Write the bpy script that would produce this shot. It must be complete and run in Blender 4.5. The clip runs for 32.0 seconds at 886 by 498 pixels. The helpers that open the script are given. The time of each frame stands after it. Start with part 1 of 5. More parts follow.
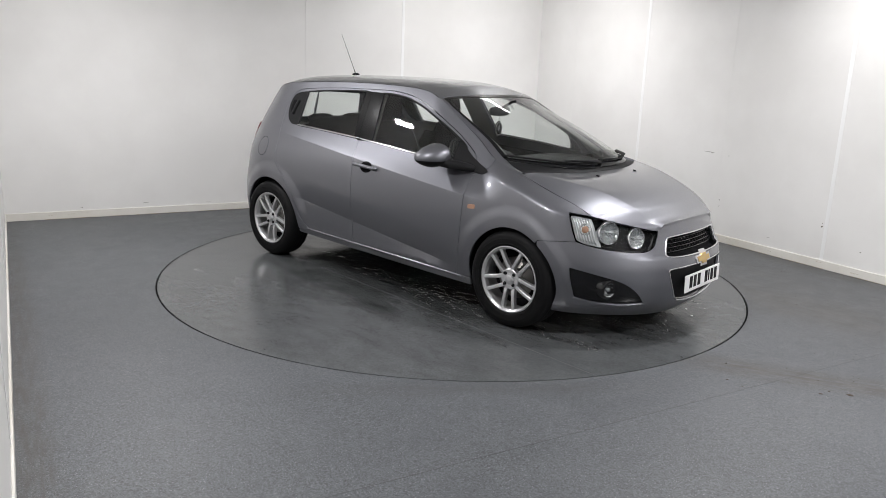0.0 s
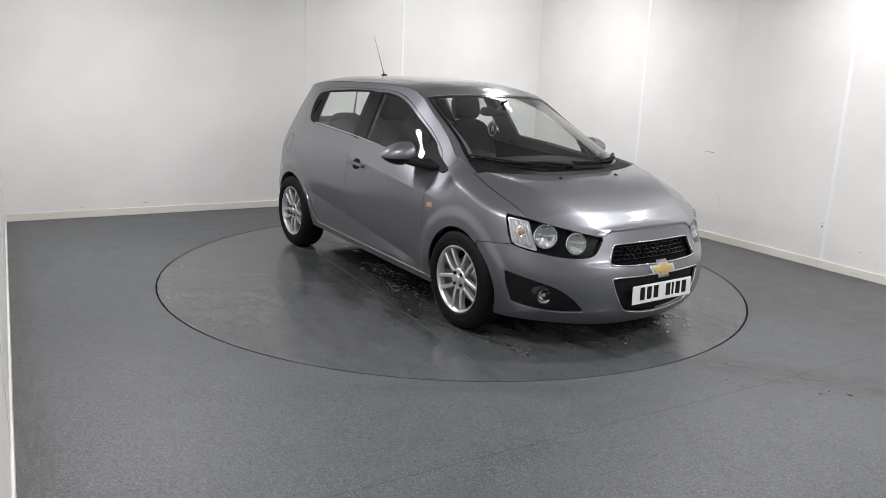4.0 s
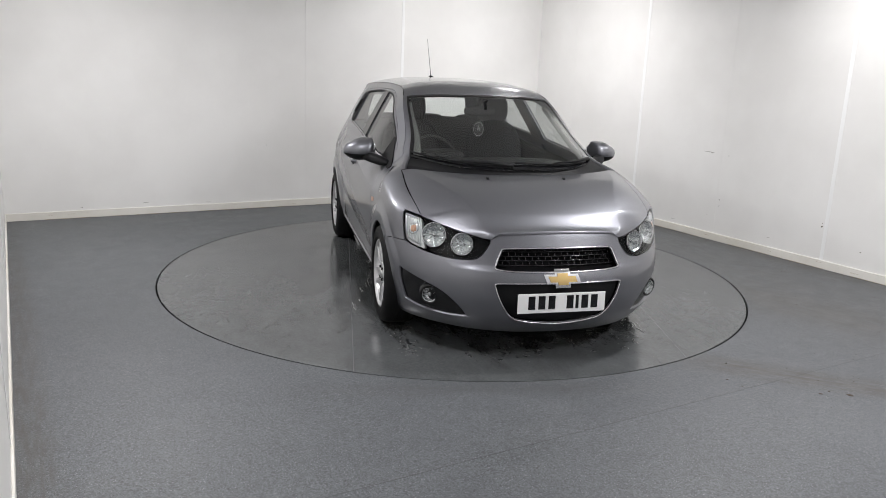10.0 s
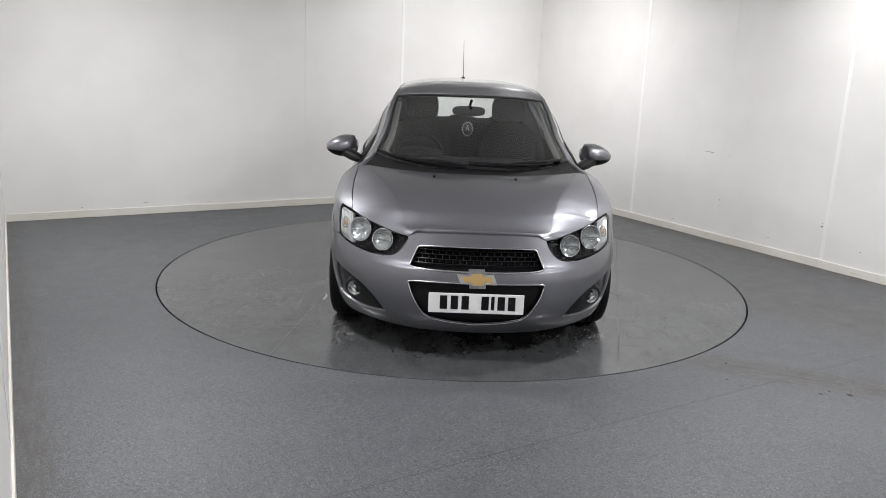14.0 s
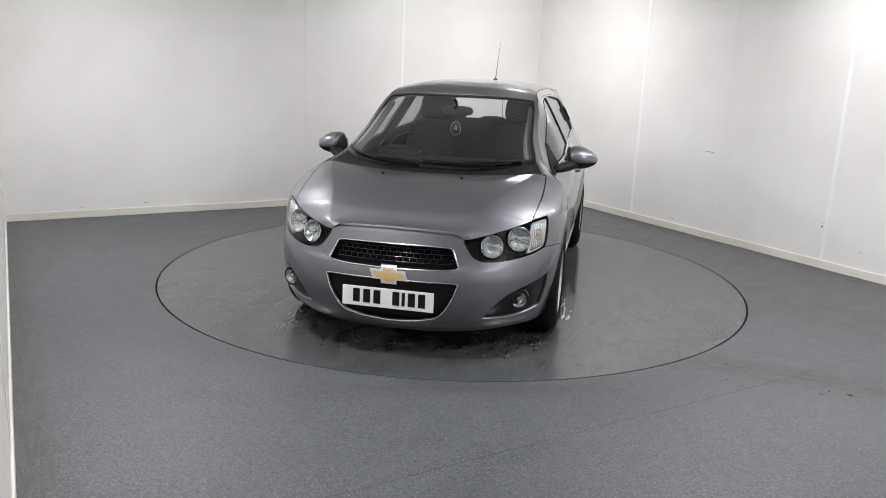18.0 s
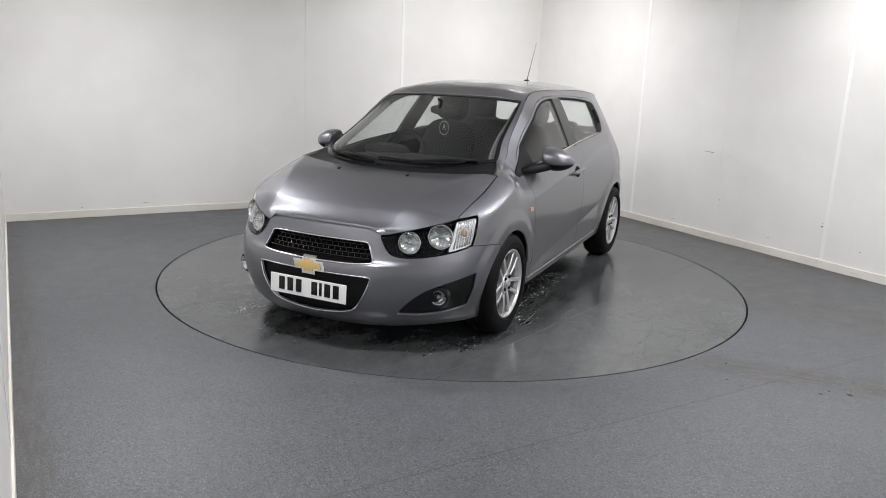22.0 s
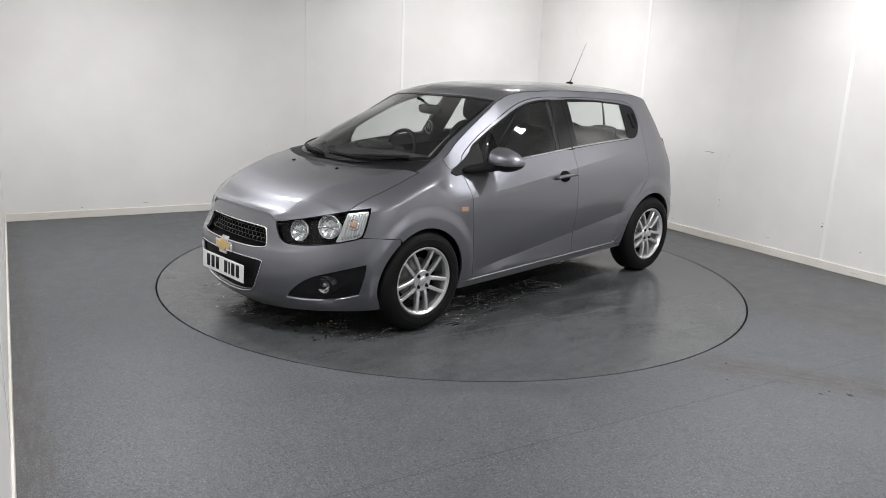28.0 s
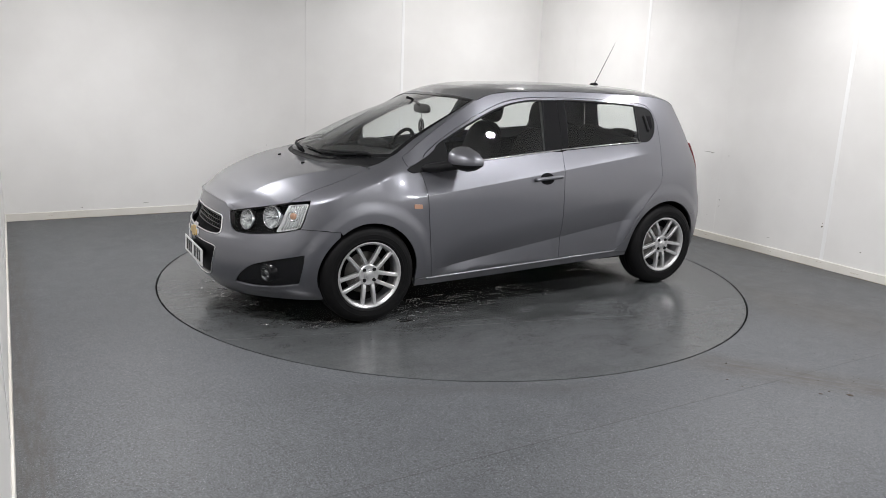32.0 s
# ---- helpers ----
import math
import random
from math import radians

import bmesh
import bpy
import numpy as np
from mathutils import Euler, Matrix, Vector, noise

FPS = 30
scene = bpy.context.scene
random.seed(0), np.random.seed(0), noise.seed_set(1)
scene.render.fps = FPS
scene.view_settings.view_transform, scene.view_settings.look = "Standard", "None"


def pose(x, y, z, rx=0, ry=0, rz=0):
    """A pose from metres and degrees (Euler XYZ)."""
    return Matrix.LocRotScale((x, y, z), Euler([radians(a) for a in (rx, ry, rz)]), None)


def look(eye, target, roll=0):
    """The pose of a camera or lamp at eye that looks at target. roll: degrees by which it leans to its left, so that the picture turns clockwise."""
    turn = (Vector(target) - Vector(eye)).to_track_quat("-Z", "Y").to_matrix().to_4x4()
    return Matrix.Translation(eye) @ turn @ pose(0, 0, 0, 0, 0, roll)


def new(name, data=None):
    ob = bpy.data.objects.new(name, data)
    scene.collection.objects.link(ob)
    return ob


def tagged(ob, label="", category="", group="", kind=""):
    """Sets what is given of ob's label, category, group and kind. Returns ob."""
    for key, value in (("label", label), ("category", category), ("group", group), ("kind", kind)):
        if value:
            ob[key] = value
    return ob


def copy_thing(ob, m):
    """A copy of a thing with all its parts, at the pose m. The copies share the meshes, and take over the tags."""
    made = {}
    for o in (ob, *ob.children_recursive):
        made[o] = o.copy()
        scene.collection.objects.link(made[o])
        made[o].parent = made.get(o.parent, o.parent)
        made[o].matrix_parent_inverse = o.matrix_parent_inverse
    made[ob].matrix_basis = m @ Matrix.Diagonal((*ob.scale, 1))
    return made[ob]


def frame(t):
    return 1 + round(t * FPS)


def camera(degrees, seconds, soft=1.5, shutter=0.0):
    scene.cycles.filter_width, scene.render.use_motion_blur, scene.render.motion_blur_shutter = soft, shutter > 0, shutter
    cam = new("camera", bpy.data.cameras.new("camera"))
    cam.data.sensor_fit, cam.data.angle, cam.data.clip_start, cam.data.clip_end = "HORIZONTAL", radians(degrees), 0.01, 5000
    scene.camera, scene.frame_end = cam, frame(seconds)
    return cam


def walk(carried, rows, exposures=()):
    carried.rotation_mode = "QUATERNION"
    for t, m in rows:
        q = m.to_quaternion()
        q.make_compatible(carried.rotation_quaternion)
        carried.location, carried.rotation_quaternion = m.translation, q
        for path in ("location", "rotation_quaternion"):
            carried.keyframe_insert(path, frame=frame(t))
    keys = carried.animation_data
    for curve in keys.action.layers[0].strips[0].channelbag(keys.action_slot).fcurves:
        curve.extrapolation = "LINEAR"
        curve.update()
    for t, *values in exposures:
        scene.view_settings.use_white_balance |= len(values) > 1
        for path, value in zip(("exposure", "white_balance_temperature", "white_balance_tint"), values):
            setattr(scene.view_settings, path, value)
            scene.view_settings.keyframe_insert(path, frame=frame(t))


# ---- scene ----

# ======== camera: it stands still beside the left-hand wall ========
YAW, PITCH, ROLL = radians(-0.734), radians(-13.310), 2.291
EYE = Vector((0.0, -5.988, 1.593))
AIM = EYE + Vector((math.sin(YAW) * math.cos(PITCH), math.cos(YAW) * math.cos(PITCH), math.sin(PITCH)))
cam = camera(60.62, 32.0, soft=0.75)
walk(cam, [(0.0, look(EYE, AIM, ROLL)), (32.0, look(EYE, AIM, ROLL))], exposures=[(0.0, 0.0), (32.0, 0.0)])

# ======== room axes: the booth is turned 31.2 degrees against the camera ========
TURN = 31.2
ROOM = pose(0, 0, 0, 0, 0, TURN)
WALL_L, WALL_R, WALL_B, WALL_F = -3.178, 3.137, 3.177, -5.60
CEIL = 2.85
RADIUS = 2.266


def spin(t):
    """The turntable's angle in degrees at t seconds."""
    return -40.53 - 3.399 * t


# ======== world and lamps ========
world = bpy.data.worlds.new("world")
scene.world = world
world.use_nodes = True
world.node_tree.nodes["Background"].inputs["Color"].default_value = (0.80, 0.86, 1.0, 1)
world.node_tree.nodes["Background"].inputs["Strength"].default_value = 0.02

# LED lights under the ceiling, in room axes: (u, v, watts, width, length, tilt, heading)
# the fourth is added for the back corner's glow, the last two as unseen fill
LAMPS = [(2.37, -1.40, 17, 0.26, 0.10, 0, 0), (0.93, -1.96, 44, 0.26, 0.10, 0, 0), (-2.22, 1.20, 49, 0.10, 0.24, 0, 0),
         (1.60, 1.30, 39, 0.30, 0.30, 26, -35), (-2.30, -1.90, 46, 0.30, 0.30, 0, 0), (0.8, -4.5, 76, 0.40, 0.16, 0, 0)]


# ======== materials ========
def material(name, color, rough=0.5, metal=0.0, spec=0.5, coat=0.0, coat_rough=0.03):
    m = bpy.data.materials.new(name)
    m.use_nodes = True
    b = m.node_tree.nodes["Principled BSDF"]
    b.inputs["Base Color"].default_value = (*color, 1)
    b.inputs["Roughness"].default_value = rough
    b.inputs["Metallic"].default_value = metal
    b.inputs["Specular IOR Level"].default_value = spec
    b.inputs["Coat Weight"].default_value = coat
    b.inputs["Coat Roughness"].default_value = coat_rough
    return m


def node(m, kind, **ins):
    n = m.node_tree.nodes.new(kind)
    for k, v in ins.items():
        n.inputs[k.replace("_", " ")].default_value = v
    return n


def wire(m, a, out, b, into):
    m.node_tree.links.new(a.outputs[out], b.inputs[into])


def bsdf(m):
    return m.node_tree.nodes["Principled BSDF"]


PAINT = material("grey_metallic_paint", (0.165, 0.167, 0.185), 0.42, 0.90, coat=1.0, coat_rough=0.09)
BLACK_PAINT = material("gloss_black_trim", (0.006, 0.006, 0.007), 0.12, spec=0.4)
PLASTIC = material("black_plastic", (0.008, 0.008, 0.009), 0.55, spec=0.16)
DARK = material("dark_inner", (0.005, 0.005, 0.006), 0.8, spec=0.1)
RUBBER = material("tyre_rubber", (0.006, 0.006, 0.0065), 0.6, spec=0.14)
ALLOY = material("silver_alloy", (0.60, 0.60, 0.61), 0.32, 0.75)
CHROME = material("chrome", (0.62, 0.62, 0.64), 0.16, 1.0)
LENS_WHITE = material("reflector_silver", (0.60, 0.61, 0.62), 0.28, 0.85)
MIRROR = material("lamp_mirror", (0.62, 0.63, 0.64), 0.18, 0.95)
ORANGE = material("orange_lens", (0.42, 0.24, 0.16), 0.30)
RED = material("red_lens", (0.10, 0.008, 0.010), 0.10)
GOLD = material("gold_emblem", (0.66, 0.47, 0.20), 0.32, 0.7)
PRINT = material("printed_grey", (0.45, 0.45, 0.45), 0.5)
PLATE_WHITE = material("plate_white", (0.80, 0.80, 0.80), 0.4)
CLOTH = material("black_seat_cloth", (0.016, 0.016, 0.018), 0.9, spec=0.2)
BACK_WALL = material("pale_plaster", (0.76, 0.76, 0.76), 0.7)
WALL = material("white_wall_panel", (0.80, 0.79, 0.78), 0.42)
TRIM = material("white_joint_strip", (0.86, 0.86, 0.86), 0.3)
SKIRT = material("cream_skirting", (0.74, 0.72, 0.68), 0.45)
FLOOR = material("grey_vinyl_floor", (0.14, 0.15, 0.16), 0.42)
TABLE = material("wet_turntable_floor", (0.10, 0.105, 0.108), 0.22)
SEAM = material("weld_bead", (0.055, 0.057, 0.060), 0.5)
HOUSING = material("black_lamp_housing", (0.004, 0.004, 0.0045), 0.35, spec=0.12)
LINING = material("grey_headlining", (0.15, 0.15, 0.145), 0.9)
PIT = material("dark_gap", (0.006, 0.006, 0.006), 0.9, spec=0.1)
CEILING = material("white_ceiling", (0.70, 0.70, 0.69), 0.8)
LIT = material("lamp_diffuser", (0.9, 0.9, 0.9), 0.5)
bsdf(LIT).inputs["Emission Color"].default_value = (1, 0.985, 0.97, 1)
bsdf(LIT).inputs["Emission Strength"].default_value = 20.0


def mix_rgb(m, mode="MIX"):
    n = m.node_tree.nodes.new("ShaderNodeMix")
    n.data_type, n.blend_type = "RGBA", mode
    return n


def ramp(m, src, out, stops):
    """A ramp from one output; stops: (place, value or colour)."""
    r = m.node_tree.nodes.new("ShaderNodeValToRGB")
    while len(r.color_ramp.elements) < len(stops):
        r.color_ramp.elements.new(0.5)
    for e, (at, v) in zip(r.color_ramp.elements, stops):
        e.position, e.color = at, ((*v, 1) if isinstance(v, tuple) else (v, v, v, 1))
    wire(m, src, out, r, "Fac")
    return r


def noise_of(m, tc, scale, detail=4.0, rough=0.5, stretch=None):
    nz = node(m, "ShaderNodeTexNoise", Scale=scale, Detail=detail, Roughness=rough)
    if stretch:
        mp = node(m, "ShaderNodeMapping", Scale=stretch)
        wire(m, tc, "Object", mp, "Vector")
        wire(m, mp, "Vector", nz, "Vector")
    else:
        wire(m, tc, "Object", nz, "Vector")
    return nz


def blend(m, fac, a, b, mode="MIX"):
    """Mixes b over a by fac; each is an output socket or a colour."""
    n = mix_rgb(m, mode)
    for sock, v in ((n.inputs[0], fac), (n.inputs[6], a), (n.inputs[7], b)):
        if hasattr(v, "links"):
            m.node_tree.links.new(v, sock)
        else:
            sock.default_value = (*v, 1) if isinstance(v, tuple) else v
    return n.outputs[2]


def feed(m, sock, into):
    m.node_tree.links.new(sock, bsdf(m).inputs[into])


def speckled(m, tc, base_socket):
    """Light and dark chips of safety flooring, 4 to 8 mm apart."""
    v = node(m, "ShaderNodeTexVoronoi", Scale=200.0)
    wire(m, tc, "Object", v, "Vector")
    pick = ramp(m, v, "Color", [(0.0, 0.0), (0.78, 0.0), (0.84, 1.0), (1.0, 1.0)])
    near = ramp(m, v, "Distance", [(0.0, 1.0), (0.26, 1.0), (0.42, 0.0), (1.0, 0.0)])
    both = blend(m, 1.0, pick.outputs[0], near.outputs[0], "MULTIPLY")
    v2 = node(m, "ShaderNodeTexVoronoi", Scale=210.0)
    wire(m, tc, "Object", v2, "Vector")
    tone = ramp(m, v2, "Color", [(0.0, 0.35), (1.0, 1.65)])
    col = blend(m, 1.0, base_socket, tone.outputs[0], "MULTIPLY")
    v3 = node(m, "ShaderNodeTexNoise", Scale=75.0, Detail=2.0, Roughness=0.7)
    wire(m, tc, "Object", v3, "Vector")
    clump = ramp(m, v3, "Fac", [(0.34, 0.84), (0.66, 1.16)])
    col = blend(m, 1.0, col, clump.outputs[0], "MULTIPLY")
    return blend(m, both, col, (0.30, 0.31, 0.33))


def band(m, tc, a, b, wide, rough_edge):
    """A mask of 1 along the line from a to b in the object's plane, frayed by noise."""
    ang = math.atan2(b[1] - a[1], b[0] - a[0])
    mp = node(m, "ShaderNodeMapping")
    mp.vector_type = "TEXTURE"
    mp.inputs["Location"].default_value = ((a[0] + b[0]) / 2, (a[1] + b[1]) / 2, 0)
    mp.inputs["Rotation"].default_value = (0, 0, ang)
    wire(m, tc, "Object", mp, "Vector")
    sep = node(m, "ShaderNodeSeparateXYZ")
    wire(m, mp, "Vector", sep, "Vector")
    out = None
    for axis, half_len in (("Y", wide), ("X", math.hypot(b[0] - a[0], b[1] - a[1]) / 2)):
        ab = node(m, "ShaderNodeMath")
        ab.operation = "ABSOLUTE"
        wire(m, sep, axis, ab, 0)
        dv = node(m, "ShaderNodeMath")
        dv.operation = "DIVIDE"
        dv.inputs[1].default_value = half_len * 2
        m.node_tree.links.new(ab.outputs[0], dv.inputs[0])
        r = ramp(m, dv, "Value", [(0.5 - rough_edge * 0.5, 1.0), (0.5 + rough_edge * 0.2, 0.0)])
        out = r.outputs[0] if out is None else blend(m, 1.0, out, r.outputs[0], "MULTIPLY")
    fray = node(m, "ShaderNodeTexNoise", Scale=9.0, Detail=6.0, Roughness=0.7)
    st = node(m, "ShaderNodeMapping", Scale=(0.35, 3.0, 1.0))
    wire(m, mp, "Vector", st, "Vector")
    wire(m, st, "Vector", fray, "Vector")
    fr = ramp(m, fray, "Fac", [(0.36, 0.0), (0.62, 1.0)])
    return blend(m, 1.0, out, fr.outputs[0], "MULTIPLY")


def scaled(m, sock, k):
    return blend(m, k, (0.0, 0.0, 0.0), sock)


def make_floor():
    m = FLOOR
    tc = node(m, "ShaderNodeTexCoord")
    big = noise_of(m, tc, 0.6, 5.0, 0.55)
    mid = noise_of(m, tc, 6.0, 9.0, 0.7)
    base = ramp(m, big, "Fac", [(0.30, (0.078, 0.083, 0.090)), (0.70, (0.096, 0.102, 0.110))])
    dirt = ramp(m, mid, "Fac", [(0.35, 0.90), (0.65, 1.06)])
    col = blend(m, 1.0, base.outputs[0], dirt.outputs[0], "MULTIPLY")
    col = speckled(m, tc, col)
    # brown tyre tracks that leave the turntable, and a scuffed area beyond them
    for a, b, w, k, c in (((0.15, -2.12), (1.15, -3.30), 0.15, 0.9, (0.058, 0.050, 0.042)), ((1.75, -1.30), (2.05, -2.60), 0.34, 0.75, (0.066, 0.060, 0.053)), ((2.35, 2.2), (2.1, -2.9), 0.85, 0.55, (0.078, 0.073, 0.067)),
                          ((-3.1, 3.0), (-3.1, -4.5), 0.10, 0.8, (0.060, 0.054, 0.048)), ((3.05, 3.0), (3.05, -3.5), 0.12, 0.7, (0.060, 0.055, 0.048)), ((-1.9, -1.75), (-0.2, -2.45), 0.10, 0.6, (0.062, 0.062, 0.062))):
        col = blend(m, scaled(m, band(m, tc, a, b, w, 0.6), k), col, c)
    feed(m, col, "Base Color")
    rgh = ramp(m, mid, "Fac", [(0.35, 0.44), (0.65, 0.56)])
    feed(m, rgh.outputs[0], "Roughness")
    grit = noise_of(m, tc, 240.0, 2.0)
    bp = node(m, "ShaderNodeBump", Strength=0.5, Distance=0.001)
    wire(m, grit, "Fac", bp, "Height")
    wire(m, bp, "Normal", bsdf(m), "Normal")


make_floor()


def make_table():
    m = TABLE
    tc = node(m, "ShaderNodeTexCoord")
    mid = noise_of(m, tc, 3.0, 8.0, 0.65)
    fine = noise_of(m, tc, 6.0, 9.0, 0.68, (0.7, 1.6, 1.0))
    streak = noise_of(m, tc, 2.2, 3.0, 0.5, (0.8, 2.0, 1.0))
    base = ramp(m, mid, "Fac", [(0.35, (0.074, 0.078, 0.081)), (0.65, (0.089, 0.094, 0.097))])
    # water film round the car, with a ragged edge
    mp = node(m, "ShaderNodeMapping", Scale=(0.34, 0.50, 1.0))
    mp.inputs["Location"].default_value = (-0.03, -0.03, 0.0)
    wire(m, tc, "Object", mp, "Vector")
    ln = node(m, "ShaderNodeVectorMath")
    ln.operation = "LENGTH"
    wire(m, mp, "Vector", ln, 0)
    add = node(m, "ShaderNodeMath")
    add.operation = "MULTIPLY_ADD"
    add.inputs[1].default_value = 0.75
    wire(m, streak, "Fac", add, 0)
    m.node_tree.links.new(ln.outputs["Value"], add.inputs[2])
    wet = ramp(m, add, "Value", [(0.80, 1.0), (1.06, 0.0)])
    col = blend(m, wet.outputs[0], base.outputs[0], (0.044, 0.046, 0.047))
    smear = ramp(m, fine, "Fac", [(0.32, 0.84), (0.68, 1.10)])
    col = blend(m, 1.0, col, smear.outputs[0], "MULTIPLY")
    drag = noise_of(m, tc, 5.0, 5.0, 0.65, (0.35, 2.6, 1.0))
    mark = ramp(m, drag, "Fac", [(0.36, 0.55), (0.46, 1.0), (0.60, 1.0), (0.72, 1.35)])
    col = blend(m, scaled(m, wet.outputs[0], 0.6), col, mark.outputs[0], "MULTIPLY")
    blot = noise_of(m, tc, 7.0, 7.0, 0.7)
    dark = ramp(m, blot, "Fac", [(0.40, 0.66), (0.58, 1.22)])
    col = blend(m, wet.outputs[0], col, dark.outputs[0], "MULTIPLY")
    speck = node(m, "ShaderNodeTexVoronoi", Scale=150.0)
    wire(m, tc, "Object", speck, "Vector")
    chips = ramp(m, speck, "Color", [(0.0, 0.78), (1.0, 1.22)])
    col = blend(m, 1.0, col, chips.outputs[0], "MULTIPLY")
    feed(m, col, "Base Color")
    dry = ramp(m, mid, "Fac", [(0.35, 0.20), (0.65, 0.25)])
    damp = ramp(m, mid, "Fac", [(0.35, 0.08), (0.65, 0.15)])
    feed(m, blend(m, wet.outputs[0], dry.outputs[0], damp.outputs[0]), "Roughness")


make_table()


def make_walls():
    for m, lo, hi in ((WALL, (0.74, 0.73, 0.715), (0.82, 0.812, 0.80)), (SKIRT, (0.62, 0.59, 0.53), (0.78, 0.76, 0.72))):
        tc = node(m, "ShaderNodeTexCoord")
        big = noise_of(m, tc, 0.8, 5.0, 0.55)
        base = ramp(m, big, "Fac", [(0.35, lo), (0.65, hi)])
        small = noise_of(m, tc, 22.0, 6.0, 0.7)
        spot = ramp(m, small, "Fac", [(0.24, 0.86), (0.34, 1.0)])
        feed(m, blend(m, 1.0, base.outputs[0], spot.outputs[0], "MULTIPLY"), "Base Color")
        bp = node(m, "ShaderNodeBump", Strength=0.12, Distance=0.01)
        wave = noise_of(m, tc, 1.6, 2.0)
        wire(m, wave, "Fac", bp, "Height")
        wire(m, bp, "Normal", bsdf(m), "Normal")


make_walls()


def make_paint():
    m = PAINT
    tc = node(m, "ShaderNodeTexCoord")
    flake = node(m, "ShaderNodeTexVoronoi", Scale=900.0)
    wire(m, tc, "Object", flake, "Vector")
    tone = ramp(m, flake, "Color", [(0.0, (0.150, 0.152, 0.169)), (1.0, (0.213, 0.216, 0.240))])
    feed(m, tone.outputs[0], "Base Color")


make_paint()


def glass_material(name, tint, gloss=0.07):
    m = bpy.data.materials.new(name)
    m.use_nodes = True
    nt = m.node_tree
    nt.nodes.remove(nt.nodes["Principled BSDF"])
    clear = nt.nodes.new("ShaderNodeBsdfTransparent")
    clear.inputs["Color"].default_value = (*tint, 1)
    shine = nt.nodes.new("ShaderNodeBsdfGlossy")
    shine.inputs["Roughness"].default_value = 0.01
    mix = nt.nodes.new("ShaderNodeMixShader")
    face = nt.nodes.new("ShaderNodeLayerWeight")
    face.inputs["Blend"].default_value = 0.5
    power = nt.nodes.new("ShaderNodeMath")
    power.operation = "POWER"
    power.inputs[1].default_value = 4.0
    scale = nt.nodes.new("ShaderNodeMath")
    scale.operation = "MULTIPLY_ADD"
    scale.inputs[1].default_value, scale.inputs[2].default_value = 0.88, gloss
    nt.links.new(face.outputs["Facing"], power.inputs[0])
    nt.links.new(power.outputs[0], scale.inputs[0])
    nt.links.new(scale.outputs[0], mix.inputs[0])
    nt.links.new(clear.outputs[0], mix.inputs[1])
    nt.links.new(shine.outputs[0], mix.inputs[2])
    nt.links.new(mix.outputs[0], nt.nodes["Material Output"].inputs["Surface"])
    return m


GLASS = glass_material("tinted_glass", (0.965, 0.995, 0.985), 0.095)
WATER = glass_material("water", (0.86, 0.87, 0.88), 0.52)
CLEAR = glass_material("clear_lens", (0.95, 0.96, 0.96), 0.012)


# ======== mesh helpers ========
def part(name, bm, mat, parent=None, label="", smooth=False):
    """Links a bmesh as one mesh object, under parent if there is one."""
    me = bpy.data.meshes.new(name)
    bm.to_mesh(me)
    bm.free()
    return part_of(name, me, mat, parent, label, smooth)


def part_of(name, me, mat, parent=None, label="", smooth=False):
    me.materials.append(mat)
    if smooth:
        for p in me.polygons:
            p.use_smooth = True
    ob = new(name, me)
    if parent is not None:
        ob.parent = parent
    if label:
        ob["label"] = label
    return ob


def box(bm, m, sx, sy, sz, bevel=0.0, seg=2):
    geo = bmesh.ops.create_cube(bm, size=1.0, matrix=m @ Matrix.Diagonal((sx, sy, sz, 1)))
    if bevel:
        edges = list({e for v in geo["verts"] for e in v.link_edges})
        bmesh.ops.bevel(bm, geom=edges, offset=bevel, segments=seg, affect="EDGES", profile=0.5)
    return bm


def boxed(m, sx, sy, sz, bevel=0.0, seg=2):
    return box(bmesh.new(), m, sx, sy, sz, bevel, seg)


def lathe(bm, profile, m, steps=48, closed=False):
    """Turns a profile of (radius, along) round the local x axis."""
    rings = []
    for r, a in profile:
        rings.append([bm.verts.new(m @ Vector((a, r * math.cos(2 * math.pi * k / steps), r * math.sin(2 * math.pi * k / steps)))) for k in range(steps)])
    pairs = list(zip(rings, rings[1:]))
    if closed:
        pairs.append((rings[-1], rings[0]))
    for p, q in pairs:
        for k in range(steps):
            bm.faces.new((p[k], p[(k + 1) % steps], q[(k + 1) % steps], q[k]))
    return rings


def tube(bm, pts, radius, steps=8, cap=True):
    """A tube along a run of points; radius: a number, or one for each point."""
    pts = [Vector(p) for p in pts]
    rad = radius if isinstance(radius, (list, tuple)) else [radius] * len(pts)
    rings = []
    side = None
    for i, p in enumerate(pts):
        d = (pts[min(i + 1, len(pts) - 1)] - pts[max(i - 1, 0)]).normalized()
        if side is None:
            side = d.orthogonal().normalized()
        side = (side - d * side.dot(d)).normalized()
        up = d.cross(side)
        rings.append([bm.verts.new(p + rad[i] * (math.cos(a) * side + math.sin(a) * up)) for a in (2 * math.pi * k / steps for k in range(steps))])
    for p, q in zip(rings, rings[1:]):
        for k in range(steps):
            bm.faces.new((p[k], p[(k + 1) % steps], q[(k + 1) % steps], q[k]))
    if cap:
        bm.faces.new(rings[0][::-1])
        bm.faces.new(rings[-1])
    return bm


